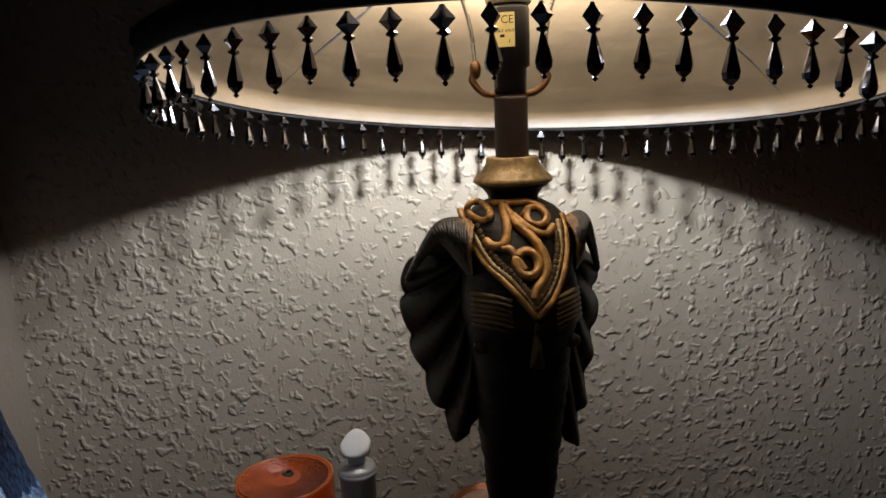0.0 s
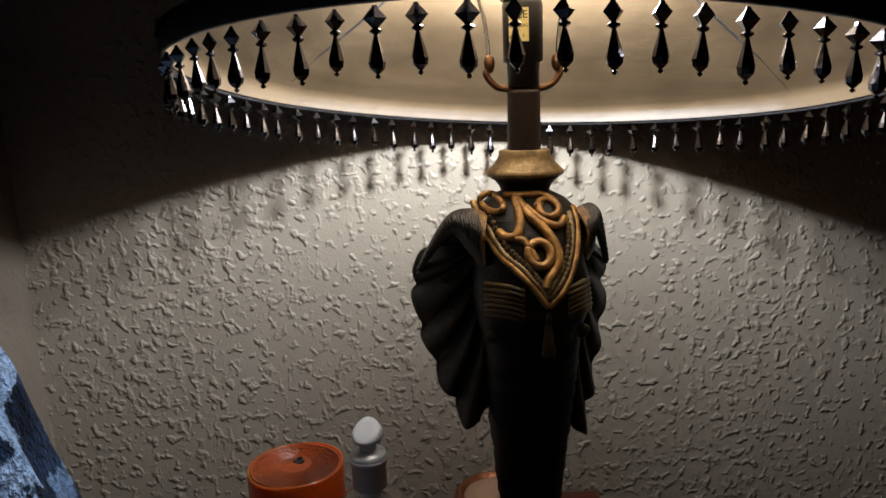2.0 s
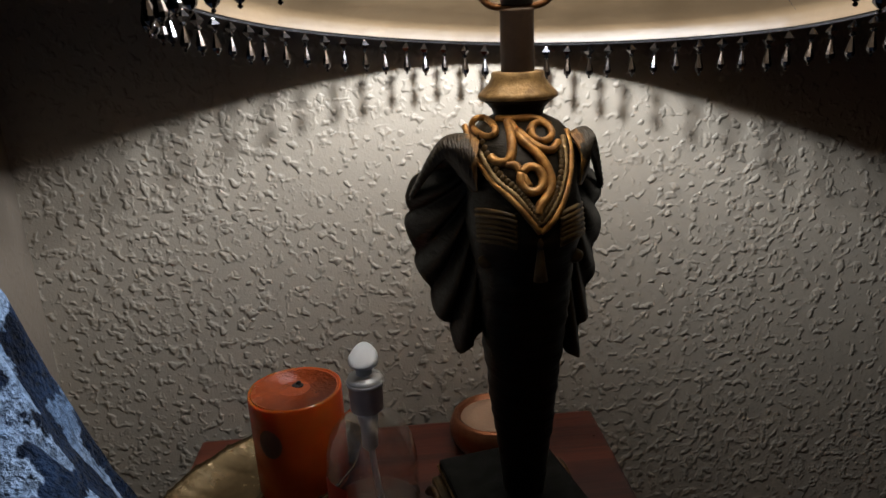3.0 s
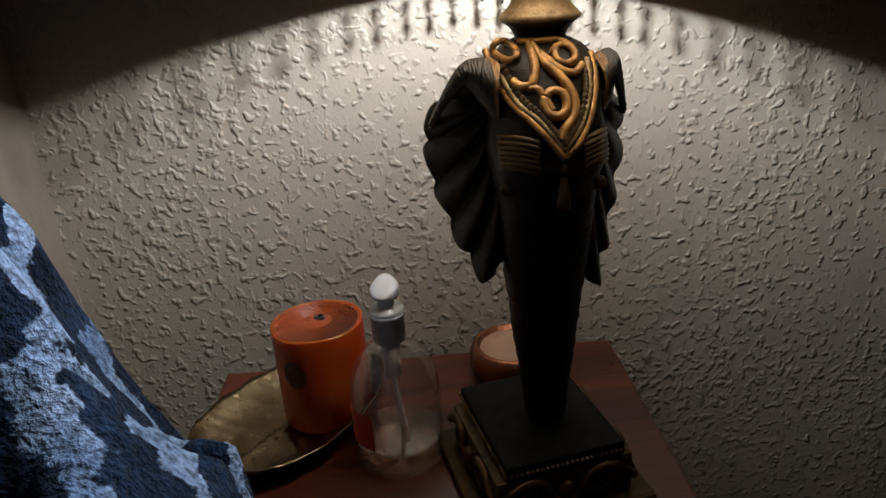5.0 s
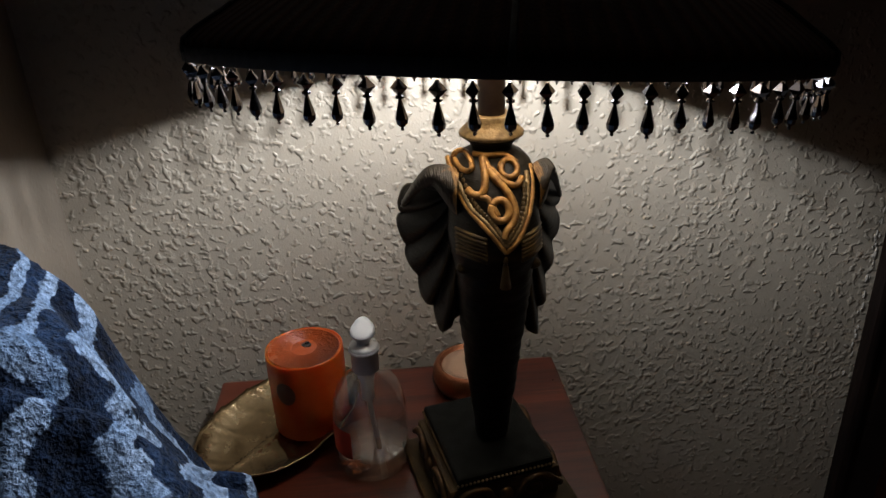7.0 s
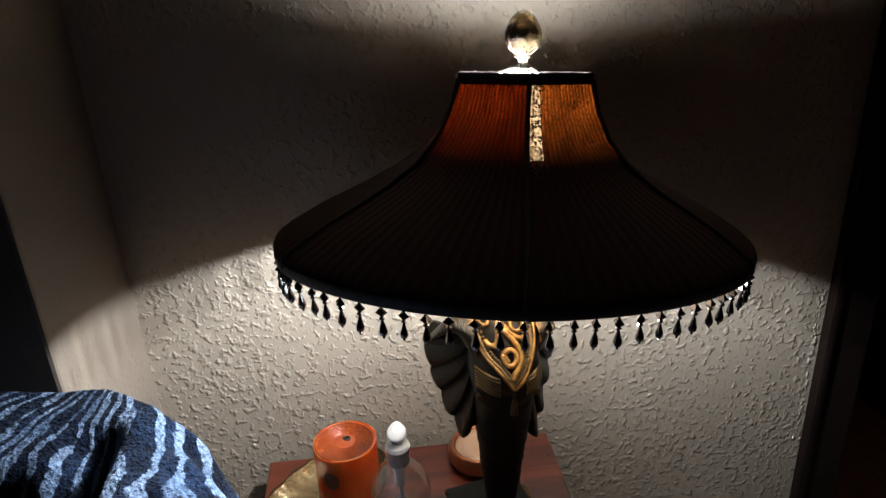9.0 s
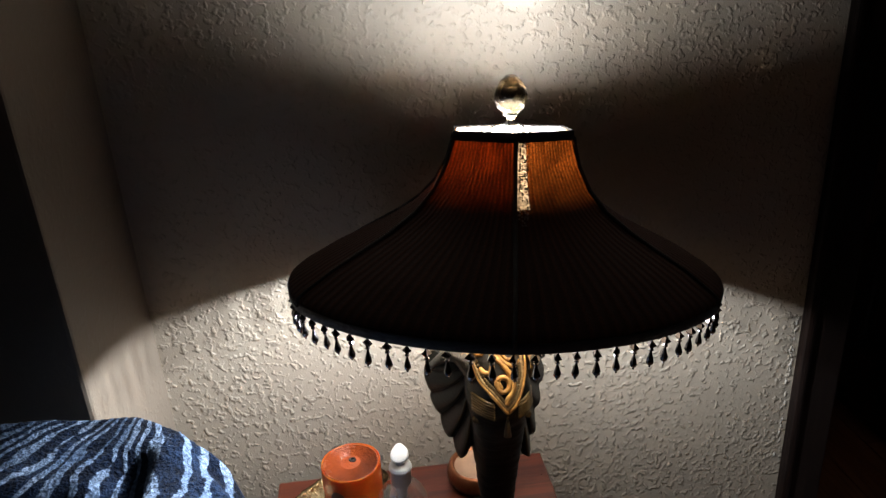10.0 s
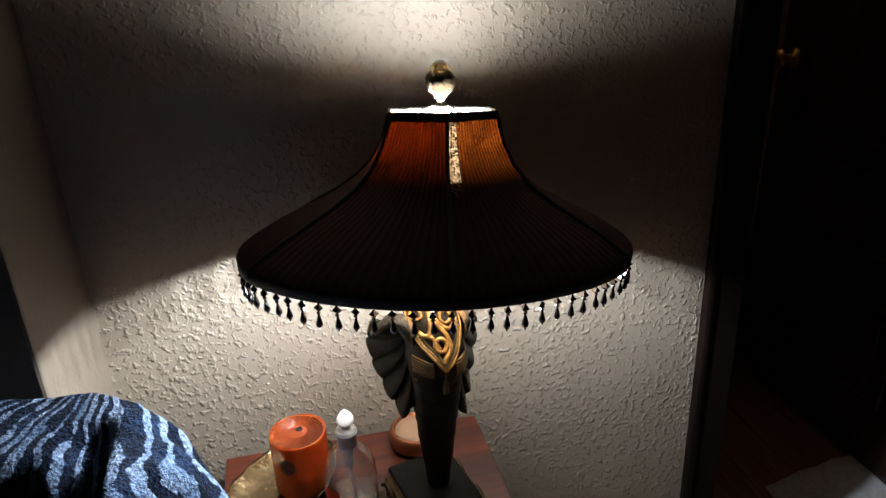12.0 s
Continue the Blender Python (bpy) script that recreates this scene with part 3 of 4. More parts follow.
# ears: rippled, rolled forward at the top, swept back
EV = [0.0, 0.11, 0.24, 0.36, 0.48, 0.60, 0.72, 0.84, 0.93, 1.0]
EX = [0.044, 0.0545, 0.0700, 0.0705, 0.0660, 0.0585, 0.050, 0.0405, 0.031, 0.022]
EY = [0.012, 0.034, 0.050, 0.050, 0.044, 0.033, 0.018, 0.002, -0.004, -0.004]
EZ = [0.294, 0.280, 0.258, 0.235, 0.213, 0.193, 0.176, 0.1635, 0.166, 0.182]
for s, slim in ((-1, 1.0), (1, 0.92)):
    bm = B()
    nu, nv = 26, 72
    g = []
    for i in range(nu + 1):
        u = i / nu
        row = []
        for j in range(nv + 1):
            v = j / nv
            ax, ay, az = 0.030 - 0.006 * v, -0.004 + 0.004 * v, 0.294 - 0.040 * v
            ox, oy, oz = interp(v, EV, EX) * slim, interp(v, EV, EY), interp(v, EV, EZ)
            oz -= (0.013 * v if s > 0 else 0.002 * v)
            lobe = abs(math.sin(v * math.pi * 6.5 + 0.5)) ** 0.7
            ox += 0.0050 * (lobe - 0.5) * u
            oz += 0.0030 * math.cos(v * 34) * u * sstep((1 - v) / 0.2)
            x, y, z = ax + (ox - ax) * u, ay + (oy - ay) * u, az + (oz - az) * u
            y += 0.0056 * math.sin(v * math.pi * 13 + 1.0 * u) * sstep(u * 1.7) * sstep(v * 5)
            y -= 0.012 * math.sin(math.pi * min(1, u * 1.05)) * (1 - v * 0.6)
            top = sstep((0.16 - v) / 0.16)
            y -= 0.020 * top * sstep(u * 1.6)
            z += 0.006 * top * math.sin(math.pi * u)
            z += 0.0007 * math.sin(u * 95) * top
            row.append(bm.verts.new((s * x, y, z)))
        g.append(row)
    thick_sheet(bm, g, (0, 0.0042, 0))
    ear = part("ear", bm, RESIN, lamp, "dark ribbed ear")
    bm = B()
    top = smooth_line([(0.026, -0.018, 0.305), (0.036, -0.012, 0.3075), (0.047 * slim, -0.003, 0.304), (0.056 * slim, 0.012, 0.290), (0.068 * slim, 0.036, 0.262)], 16)
    low = smooth_line([(0.030, -0.032, 0.276), (0.036, -0.026, 0.284), (0.044 * slim, -0.014, 0.292), (0.053 * slim, 0.003, 0.283), (0.067 * slim, 0.030, 0.259)], 16)
    g = []
    for k, (p, q) in enumerate(zip(top, low)):
        t = k / (len(top) - 1)
        row = []
        for j in range(17):
            w = j / 13
            r = p.lerp(q, min(1.0, w))
            puff = math.sin(math.pi * min(1.0, w)) * (1 - 0.6 * t)
            r = r + Vector((0.002 * puff, -0.009 * puff, 0.004 * puff))
            if w > 1:
                r = r + Vector((0.002, 0.045 * (w - 1), -0.010 * (w - 1)))
            crease = 0.0008 * math.sin(t * 150 + 2.5 * w + 2 * noise.noise((t * 9, w * 3, s))) * math.sin(math.pi * min(1.0, w)) ** 0.5
            r = r + Vector((0.0, -crease, crease))
            row.append(bm.verts.new((s * r.x, r.y, r.z)))
        g.append(row)
    thick_sheet(bm, g, (0, 0.004, -0.001))
    part("ear_rim", bm, EAR_RIM, ear, "rolled creased rim rubbed with gold")


def on_head(px, pz, out=0.0022):
    """A point of the headdress, out from the brow."""
    return (px, head_front(px, pz) - out, pz)


def hd(*pts):
    """Headdress points: sideways and down from its top, in tenths of a millimetre."""
    return [on_head(x * 1e-4, 0.3175 - z * 1e-4) for x, z in pts]


def hd_ring(cx, cz, rx, rz, start=0.0, turns=1.0, shrink=0.0):
    out = []
    for k in range(28):
        a = start + turns * 2 * math.pi * k / 27
        q = 1 - shrink * k / 27
        out.append(on_head((cx + rx * q * math.cos(a)) * 1e-4, 0.3175 - (cz + rz * q * math.sin(a)) * 1e-4, 0.0026))
    return out


SCROLLS = (
    (hd_ring(-232, 70, 55, 42), 0.0022), (hd_ring(-20, 322, 62, 62, -2.6, 1.0, 0.0), 0.0029), (hd_ring(75, 95, 66, 46, -3.0, 1.1, 0.15), 0.0023),
    (smooth_line(hd((-96, 40), (-100, 110), (-112, 185), (-140, 230), (-190, 238), (-225, 215)), 8), 0.0030),
    (smooth_line(hd((-96, 35), (-40, 130), (25, 195), (72, 270), (85, 335), (68, 395), (15, 450), (-8, 500)), 8), 0.0030),
    (smooth_line(hd((-145, 245), (-95, 255), (-65, 310), (-40, 360)), 8), 0.0026),
    (smooth_line(hd((-60, 80), (25, 155), (110, 185), (165, 150)), 8), 0.0025),
    (smooth_line(hd((-150, 30), (-60, 28), (60, 30), (140, 70)), 8), 0.0024),
)
for line, r in SCROLLS:
    part("gold_scroll", tube(B(), line, r * 0.96, 8), GOLD, lamp, "antique gold scroll")
CORDS = (
    [(-330, 75), (-300, 200), (-240, 320), (-150, 410), (-85, 480), (-25, 560), (5, 600)],
    [(-290, 110), (-262, 220), (-205, 325), (-120, 398), (-60, 470), (8, 555)],
    [(250, 110), (235, 250), (185, 380), (130, 470), (70, 545), (5, 600)],
    [(205, 130), (190, 260), (140, 380), (90, 465), (8, 555)],
)
for k, c in enumerate(CORDS):
    line = smooth_line([on_head(x * 1e-4, 0.3175 - z * 1e-4, 0.0016) for x, z in c], 12)
    part("gold_cord", tube(B(), line, 0.0021, 8, False, lambda t: 1 + 0.14 * math.sin(t * 210)), OLD_GOLD if k % 2 else GOLD, lamp, "twisted gold cord")
garland = None
for c in ([(-258, 120), (-228, 230), (-170, 318), (-95, 385), (-45, 455), (5, 520)], [(172, 190), (160, 280), (115, 385), (62, 460), (8, 520)]):
    line = smooth_line([on_head(x * 1e-4, 0.3175 - z * 1e-4, 0.0020) for x, z in c], 4)
    for q in line:
        if garland is None:
            garland = part("garland_bead", ball(B(), (0, 0, 0), 0.0021, 1.0, 1.0, 1.2, 8, 6), RESIN, lamp, "small dark bead")
            ob = garland
        else:
            ob = garland.copy()
            scene.collection.objects.link(ob)
        ob.location = q
bm = lathe(B(), [(0.0, 0.0), (0.0015, -0.001), (0.0022, -0.004), (0.0012, -0.007), (0.0020, -0.009), (0.0042, -0.026), (0.0, -0.027)], 12)
bmesh.ops.transform(bm, matrix=Matrix.Translation((0.0005, -0.0605, 0.255)), verts=bm.verts)
part("tassel", bm, RESIN, lamp)

# collar, tube, socket, saddle and harp
# the flare's underside, black with shadow, gets the neck's dark resin
part("neck", lathe(B(), [(0.0185, 0.307), (0.0172, 0.3110), (0.0155, 0.3135), (0.0150, 0.316), (0.0162, 0.3192), (0.0188, 0.3222), (0.0226, 0.3248)], 56), RESIN, lamp, "dark waisted neck with the collar's shaded underside")
part("collar", lathe(B(), [(0.0226, 0.3248), (0.0239, 0.3256), (0.0241, 0.3272), (0.0228, 0.3288), (0.0184, 0.3330), (0.0160, 0.3372), (0.0158, 0.3400), (0.0148, 0.3406)], 56), OLD_GOLD, lamp, "dusty gold flared collar")
part("tube", lathe(B(), [(0.0098, 0.338), (0.0100, 0.342), (0.0100, 0.374), (0.0104, 0.376)], 32), NECK_MAT, lamp, "brown metal tube")
saddle = B()
prof = smooth_line([(-0.0200, 0, 0.392), (-0.0225, 0, 0.386), (-0.0160, 0, 0.3785), (-0.006, 0, 0.3768), (0.006, 0, 0.3768), (0.0160, 0, 0.3785), (0.0225, 0, 0.386), (0.0200, 0, 0.392)], 6)
tube(saddle, prof, 0.0021, 8)
ball(saddle, (-0.0205, 0, 0.392), 0.0034, 1, 1, 1.7)
ball(saddle, (0.0205, 0, 0.392), 0.0034, 1, 1, 1.7)
part("harp_saddle", saddle, DULL_BRASS, lamp, "tarnished brass saddle")
socket = part("socket", lathe(B(), [(0.0095, 0.378), (0.0098, 0.392), (0.0118, 0.393), (0.0120, 0.425), (0.0113, 0.428)], 36), SOCKET_BLACK, lamp, "black socket sleeve")
part("socket_cap", lathe(B(), [(0.0128, 0.428), (0.0135, 0.431), (0.0132, 0.438), (0.0108, 0.440)], 36), SOCKET_CREAM, socket)
bm = B()
gl = []
for k in range(9):
    a = radians(-90 - 52 + 58 * k / 8)
    gl.append([bm.verts.new((0.01225 * math.cos(a), 0.01225 * math.sin(a), z)) for z in (0.4035, 0.4225)])
for a, b in zip(gl, gl[1:]):
    bm.faces.new((a[0], b[0], b[1], a[1]))
sticker = part("sticker", bm, LABEL, socket, "yellow paper rating label")


def lettering(text, size, ang, z):
    cu = bpy.data.curves.new("lettering", "FONT")
    cu.body, cu.size, cu.align_x = text, size, "CENTER"
    ob = bpy.data.objects.new("lettering", cu)
    scene.collection.objects.link(ob)
    bpy.context.view_layer.update()
    me = bpy.data.meshes.new_from_object(ob.evaluated_get(bpy.context.evaluated_depsgraph_get()))
    bpy.data.objects.remove(ob)
    for v in me.vertices:
        a = radians(ang) + v.co.x / 0.0124
        v.co = (0.0124 * math.cos(a), 0.0124 * math.sin(a), z + v.co.y)
    me.materials.clear()
    me.materials.append(INK)
    ob = new("lettering", me)
    ob.parent = sticker
    return ob


lettering("CE", 0.0062, -104, 0.4165)
lettering("MAX 60W", 0.0027, -112, 0.4115)
bm = B()
for z, w in ((0.4088, 0.0028), (0.4058, 0.0088)):
    q = [(0.0124 * math.cos(radians(-118) + d), 0.0124 * math.sin(radians(-118) + d), z + h) for d, h in ((-w / 0.025, 0), (w / 0.025, 0), (w / 0.025, 0.0016), (-w / 0.025, 0.0016))]
    bm.faces.new([bm.verts.new(p) for p in q])
part("print_bar", bm, INK, sticker)
# unseen collar, its width set to keep light off the lower wall
bulb = part("bulb_base", lathe(B(), [(0.0115, 0.440), (0.0135, 0.443), (0.0188, 0.4475), (0.0192, 0.4495), (0.0, 0.4495)], 36), SOCKET_CREAM, lamp, "unseen white plastic bulb base, flared to block downward light")
part("bulb_globe", lathe(B(), [(0.0190, 0.4500), (0.0232, 0.459), (0.0270, 0.470), (0.0282, 0.482), (0.0290, 0.492), (0.0270, 0.503), (0.0210, 0.513), (0.0110, 0.519), (0.0, 0.5225)], 24), BULB, bulb, "glowing frosted light bulb")
hub_at = (0.018, 0.000, 0.536)
for s in (-1, 1):
    line = smooth_line([(s * 0.0205, 0, 0.394), (s * 0.0235, 0, 0.420), (s * 0.034, 0, 0.455), (s * 0.040, 0, 0.490), (s * 0.031 + 0.006, 0, 0.522), (s * 0.012 + 0.014, 0, 0.534), hub_at], 7)
    part("harp_wire", tube(B(), line, 0.0013, 7), CHROME, lamp, "thin steel harp wire")

# bell shade: oval at the rim, six-sided at the top, hung a little askew
RIM, CROWN = Vector((0.0087, -0.006, 0.3792)), Vector((0.0180, 0.001, 0.5300))
PROFILE = [(0.0, 0.995), (0.004, 1.0), (0.011, 0.998), (0.017, 0.965), (0.024, 0.915), (0.034, 0.845), (0.048, 0.725), (0.064, 0.585), (0.082, 0.460), (0.102, 0.372), (0.124, 0.315), (0.142, 0.288), (0.155, 0.275)]
SEAM0 = radians(-98)


def shade_point(a, h, inset=0.0):
    """A point of the shade at angle a and height h above the rim."""
    s = h / 0.155
    r = interp(h, [p[0] for p in PROFILE], [p[1] for p in PROFILE])
    rx, ry = 0.2125 * r - inset, (0.181 + 0.032 * sstep(s * 1.3)) * r - inset
    d = (a - SEAM0) % (math.pi / 3) - math.pi / 6
    hexa = math.cos(math.pi / 6) / math.cos(d) * 1.03
    k = 1 + (hexa - 1) * (0.08 + 0.92 * sstep(s * 1.1))
    k *= 1 - 0.012 * math.cos(6 * (a - SEAM0)) * math.sin(math.pi * s)
    x, y = rx * k * math.cos(a), ry * k * math.sin(a)
    c = RIM.lerp(CROWN, s)
    sx, sy = -0.065 + 0.01 * s, -0.138 - 0.030 * s
    return Vector((c.x + x, c.y + y, c.z + sx * x + sy * y))


def shade_shell(bm, inset, n=120, pick=None):
    hs = [p[0] for p in PROFILE]
    hs = sorted(set(hs + [(a + b) / 2 for a, b in zip(hs, hs[1:])]))
    rows = [[bm.verts.new(shade_point(SEAM0 + 2 * math.pi * k / n, h, inset)) for k in range(n)] for h in hs]
    layer = bm.loops.layers.uv.new("uv")
    for i, (a, b) in enumerate(zip(rows, rows[1:])):
        for k in range(n):
            if pick and not pick(k, hs[i]):
                continue
            f = bm.faces.new((a[k], a[(k + 1) % n], b[(k + 1) % n], b[k]))
            for lp, (u, v) in zip(f.loops, ((k / n, i), (k / n + 1 / n, i), (k / n + 1 / n, i + 1), (k / n, i + 1))):
                lp[layer].uv = (u, v / len(hs))
    return bm


def in_inset(k, h):
    """The sheer strip that runs down beside the front seam."""
    return k in (0, 1, 2) and h > 0.083


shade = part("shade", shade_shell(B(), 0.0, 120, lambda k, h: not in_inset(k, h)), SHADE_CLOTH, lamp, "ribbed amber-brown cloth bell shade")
part("sheer_inset", shade_shell(B(), 0.0, 120, in_inset), SEQUIN, shade, "sheer pale strip beside the front seam")
part("lining", shade_shell(B(), 0.0020), LINING, shade, "gold satin lining")


def band(bm, h0, h1, out, n=120):
    rows = []
    for h, o in ((h0, -0.0010), (h0, out), (h1, out), (h1, 0.0002)):
        rows.append([bm.verts.new(shade_point(SEAM0 + 2 * math.pi * k / n, max(0.0, min(0.155, h)), -o) + Vector((0, 0, h - max(0.0, min(0.155, h))))) for k in range(n)])
    rows.append(rows[0])
    for a, b in zip(rows, rows[1:]):
        for k in range(n):
            bm.faces.new((a[k], a[(k + 1) % n], b[(k + 1) % n], b[k]))
    return bm


part("rim_braid", band(B(), -0.0020, 0.007, 0.0014), BRAID, shade, "black braid round the lower rim")
part("crown_braid", band(B(), 0.1475, 0.1565, 0.0014), BRAID, shade, "black braid round the top opening")
for k in range(6):
    a = SEAM0 + k * math.pi / 3
    bm = B()
    for off, wid, lift in ((0.0, 0.0022, 0.0016),):
        pts = [(h, shade_point(a, h, -0.0008)) for h in np.linspace(0.004, 0.150, 44)]
        tube(bm, [p for _, p in pts], 0.0020, 7, False, lambda t: 1 + 0.12 * math.sin(t * 260))
    part("seam_braid", bm, BRAID, shade, "narrow dark braid over a seam")
    if k:
        continue
    bm = B()
    spot = random.Random(21)
    for i in range(46):
        h = 0.080 + 0.067 * i / 45
        r = 0.2125 * interp(h, [p[0] for p in PROFILE], [p[1] for p in PROFILE])
        for c in range(4):
            if spot.random() < 0.45:
                continue
            q = shade_point(a + (0.0036 + 0.0024 * c + 0.001 * spot.random()) / max(0.05, r), h + 0.001 * spot.random(), -0.0006)
            ball(bm, q, 0.0007 + 0.0006 * spot.random(), 1, 1, 0.8, 6, 4)
    part("sequin_band", bm, SEQUIN, shade, "band of small shiny beads beside the seam")

# spider that carries the shade
for k in (0, 2, 4):
    a = SEAM0 + (k + 0.5) * math.pi / 3
    part("spider_arm", tube(B(), smooth_line([hub_at, Vector(hub_at).lerp(shade_point(a, 0.150, 0.002), 0.5) + Vector((0, 0, -0.004)), shade_point(a, 0.150, 0.002)], 6), 0.0013, 7), CHROME, shade)
fin = part("finial", lathe(B(), [(0.0, 0.5455), (0.0070, 0.5465), (0.0125, 0.5510), (0.0152, 0.5575), (0.0150, 0.5640), (0.0128, 0.5705), (0.0090, 0.5765), (0.0045, 0.5805), (0.0, 0.5815)], 32, (0.0175, -0.001)), FINIAL_GLASS, lamp, "egg-shaped amber glass finial")
part("finial_post", lathe(B(), [(0.0065, 0.533), (0.0070, 0.537), (0.0040, 0.539), (0.0040, 0.543), (0.0072, 0.5445), (0.0068, 0.5458)], 20, (0.0175, -0.001)), CHROME, fin)

# beaded fringe: faceted lozenge, ring and drop on each strand
def drop_mesh():
    bm = B()
    lathe(bm, [(0.0008, 0.0), (0.0012, -0.0009), (0.0043, -0.0044), (0.0009, -0.0080)], 4)
    lathe(bm, [(0.0009, -0.0076), (0.0022, -0.0085), (0.0022, -0.0093), (0.0009, -0.0100)], 8)
    lathe(bm, [(0.0007, -0.0098), (0.0012, -0.0118), (0.0025, -0.0165), (0.0032, -0.0195), (0.0028, -0.0218), (0.0012, -0.0234), (0.0006, -0.0238)], 8)
    lathe(bm, [(0.0, -0.0236), (0.0010, -0.0242), (0.0010, -0.0250), (0.0, -0.0256)], 6)
    return bm


rng = random.Random(11)
first = part("bead_drop", drop_mesh(), BEAD, shade, "jet black glass bead drop", False)
arc, last, run = [0.0], shade_point(SEAM0, 0.0), 0.0
for k in range(1, 721):
    q = shade_point(SEAM0 + 2 * math.pi * k / 720, 0.0)
    run += (q - last).length
    arc.append(run)
    last = q
DROPS = 72
for k in range(DROPS):
    d = run * (k + 1.0 + 0.16 * (rng.random() - 0.5)) / DROPS
    a = SEAM0 + 2 * math.pi * float(np.interp(d, arc, range(721))) / 720
    q = shade_point(a, 0.0, 0.001) + Vector((0, 0, -0.0028))
    ob = first if k == 0 else first.copy()
    if k:
        scene.collection.objects.link(ob)
    size = 0.94 + 0.12 * rng.random()
    ob.matrix_basis = pose(*q, 5 * (rng.random() - 0.5), 5 * (rng.random() - 0.5), math.degrees(a) + 360 * rng.random() * 0.12) @ Matrix.Diagonal((size, size, size, 1))


# ---- things on the nightstand ----
# leaf-shaped dish
dish = thing("leaf_dish", (-0.200, -0.112, 0.6), "gold-coloured metal leaf dish holding a candle", "dish", rz=53)
bm = B()
nu, nv = 60, 36
g = []
for i in range(nu + 1):
    s = -1 + 2 * i / nu
    hw = 0.062 * max(0.0, 1 - abs(s + 0.10) ** 2.4 / (1.1 if s > -0.1 else 0.9) ** 2.4) ** 0.75 + 0.0008
    row = []
    for j in range(nv + 1):
        t = -1 + 2 * j / nv
        edge = abs(t) ** 3
        z = 0.0045 + 0.017 * edge * min(1.0, hw / 0.03) + 0.008 * abs(s) ** 4
        vein = abs(((s * 9 + abs(t) * 2.6) % 1.0) - 0.5)
        z += 0.0024 * max(0.0, 1 - vein / 0.13) * (1 - 0.3 * edge) * (abs(t) > 0.04)
        z += 0.0026 * max(0.0, 1 - abs(t) / 0.05)
        row.append(bm.verts.new((0.105 * s, hw * t * (1 + 0.012 * math.sin(s * 18)), z)))
    g.append(row)
thick_sheet(bm, g, (0, 0, -0.0018))
part("leaf_plate", bm, LEAF, dish, "veined leaf-shaped plate")
part("stem", tube(B(), smooth_line([(-0.098, 0, 0.012), (-0.112, 0.001, 0.014), (-0.126, 0.004, 0.016)], 6), 0.0026, 8), LEAF, dish)
for x, y in ((-0.05, 0.02), (-0.05, -0.02), (0.06, 0.0)):
    part("foot", lathe(B(), [(0.006, 0.0), (0.006, 0.0042)], 12, (x, y)), LEAF, dish)

# pillar candle
candle = thing("pillar_candle", (-0.172, -0.107, 0.6085), "used orange pillar candle standing on a leaf dish", "candle")
bm = lathe(B(), [(0.0, 0.0), (0.0350, 0.0), (0.0370, 0.002), (0.0372, 0.040), (0.0375, 0.078), (0.0374, 0.0850), (0.0371, 0.0866), (0.0362, 0.0871), (0.0352, 0.0866), (0.034, 0.0850), (0.0, 0.0846)], 64)
for v in bm.verts:
    a = math.atan2(v.co.y, v.co.x)
    k = 1 + 0.012 * math.sin(2 * a + 0.6) + 0.006 * math.sin(5 * a)
    v.co.x *= k
    v.co.y *= k
    v.co.z += (0.0005 * math.sin(a + 0.7) + 0.0004 * math.sin(3 * a)) * min(1.0, math.hypot(v.co.x, v.co.y) / 0.03) * sstep((v.co.z - 0.05) / 0.03)
part("wax_body", bm, WAX, candle, "translucent orange wax with sunken top")
part("wax_pool", lathe(B(), [(0.0, 0.0884), (0.004, 0.0880), (0.009, 0.0866), (0.016, 0.0858), (0.0300, 0.0857), (0.0338, 0.0861), (0.0350, 0.0868), (0.0354, 0.0862)], 64), POOL, candle, "glossy darker melted wax")
part("wick", tube(B(), smooth_line([(0.002, 0.002, 0.085), (0.0025, 0.002, 0.0902), (0.0052, 0.001, 0.0912)], 5), 0.0011, 7), WICK, candle)
bm = lathe(B(), [(0.0, 0.0892), (0.0030, 0.0890), (0.0052, 0.0876)], 16, (0.002, 0.002))
part("wick_crumb", bm, WICK, candle)
bm = B()
cen = radians(-118)
rows = []
for r in (0.0, 0.35, 0.7, 1.0):
    rows.append([bm.verts.new((0.0378 * math.cos(cen + 0.0105 * r * math.cos(t) / 0.0378), 0.0378 * math.sin(cen + 0.0105 * r * math.cos(t) / 0.0378), 0.057 + 0.0125 * r * math.sin(t))) for t in [2 * math.pi * k / 20 for k in range(20)]])
for a, b in zip(rows[1:], rows[2:]):
    for k in range(20):
        bm.faces.new((a[k], a[(k + 1) % 20], b[(k + 1) % 20], b[k]))
bm.faces.new(rows[1])
bmesh.ops.delete(bm, geom=rows[0], context="VERTS")
for v in bm.verts:
    v.co.x *= 1.012
    v.co.y *= 1.012
part("sticker", bm, BROWN_STICKER, candle, "round brown sticker")

# pump bottle, nearly empty
bottle = thing("pump_bottle", (-0.111, -0.163, 0.6), "nearly empty clear plastic pump bottle with white pump", "bottle")
part("bottle_body", lathe(B(), [(0.0, 0.002), (0.027, 0.0012), (0.0325, 0.0), (0.0345, 0.003), (0.0350, 0.010), (0.0350, 0.050), (0.0345, 0.062), (0.0325, 0.074), (0.0285, 0.085), (0.0220, 0.094), (0.0150, 0.100), (0.0110, 0.104), (0.0105, 0.110)], 56, close=False), BOTTLE, bottle, "clear rounded bottle")
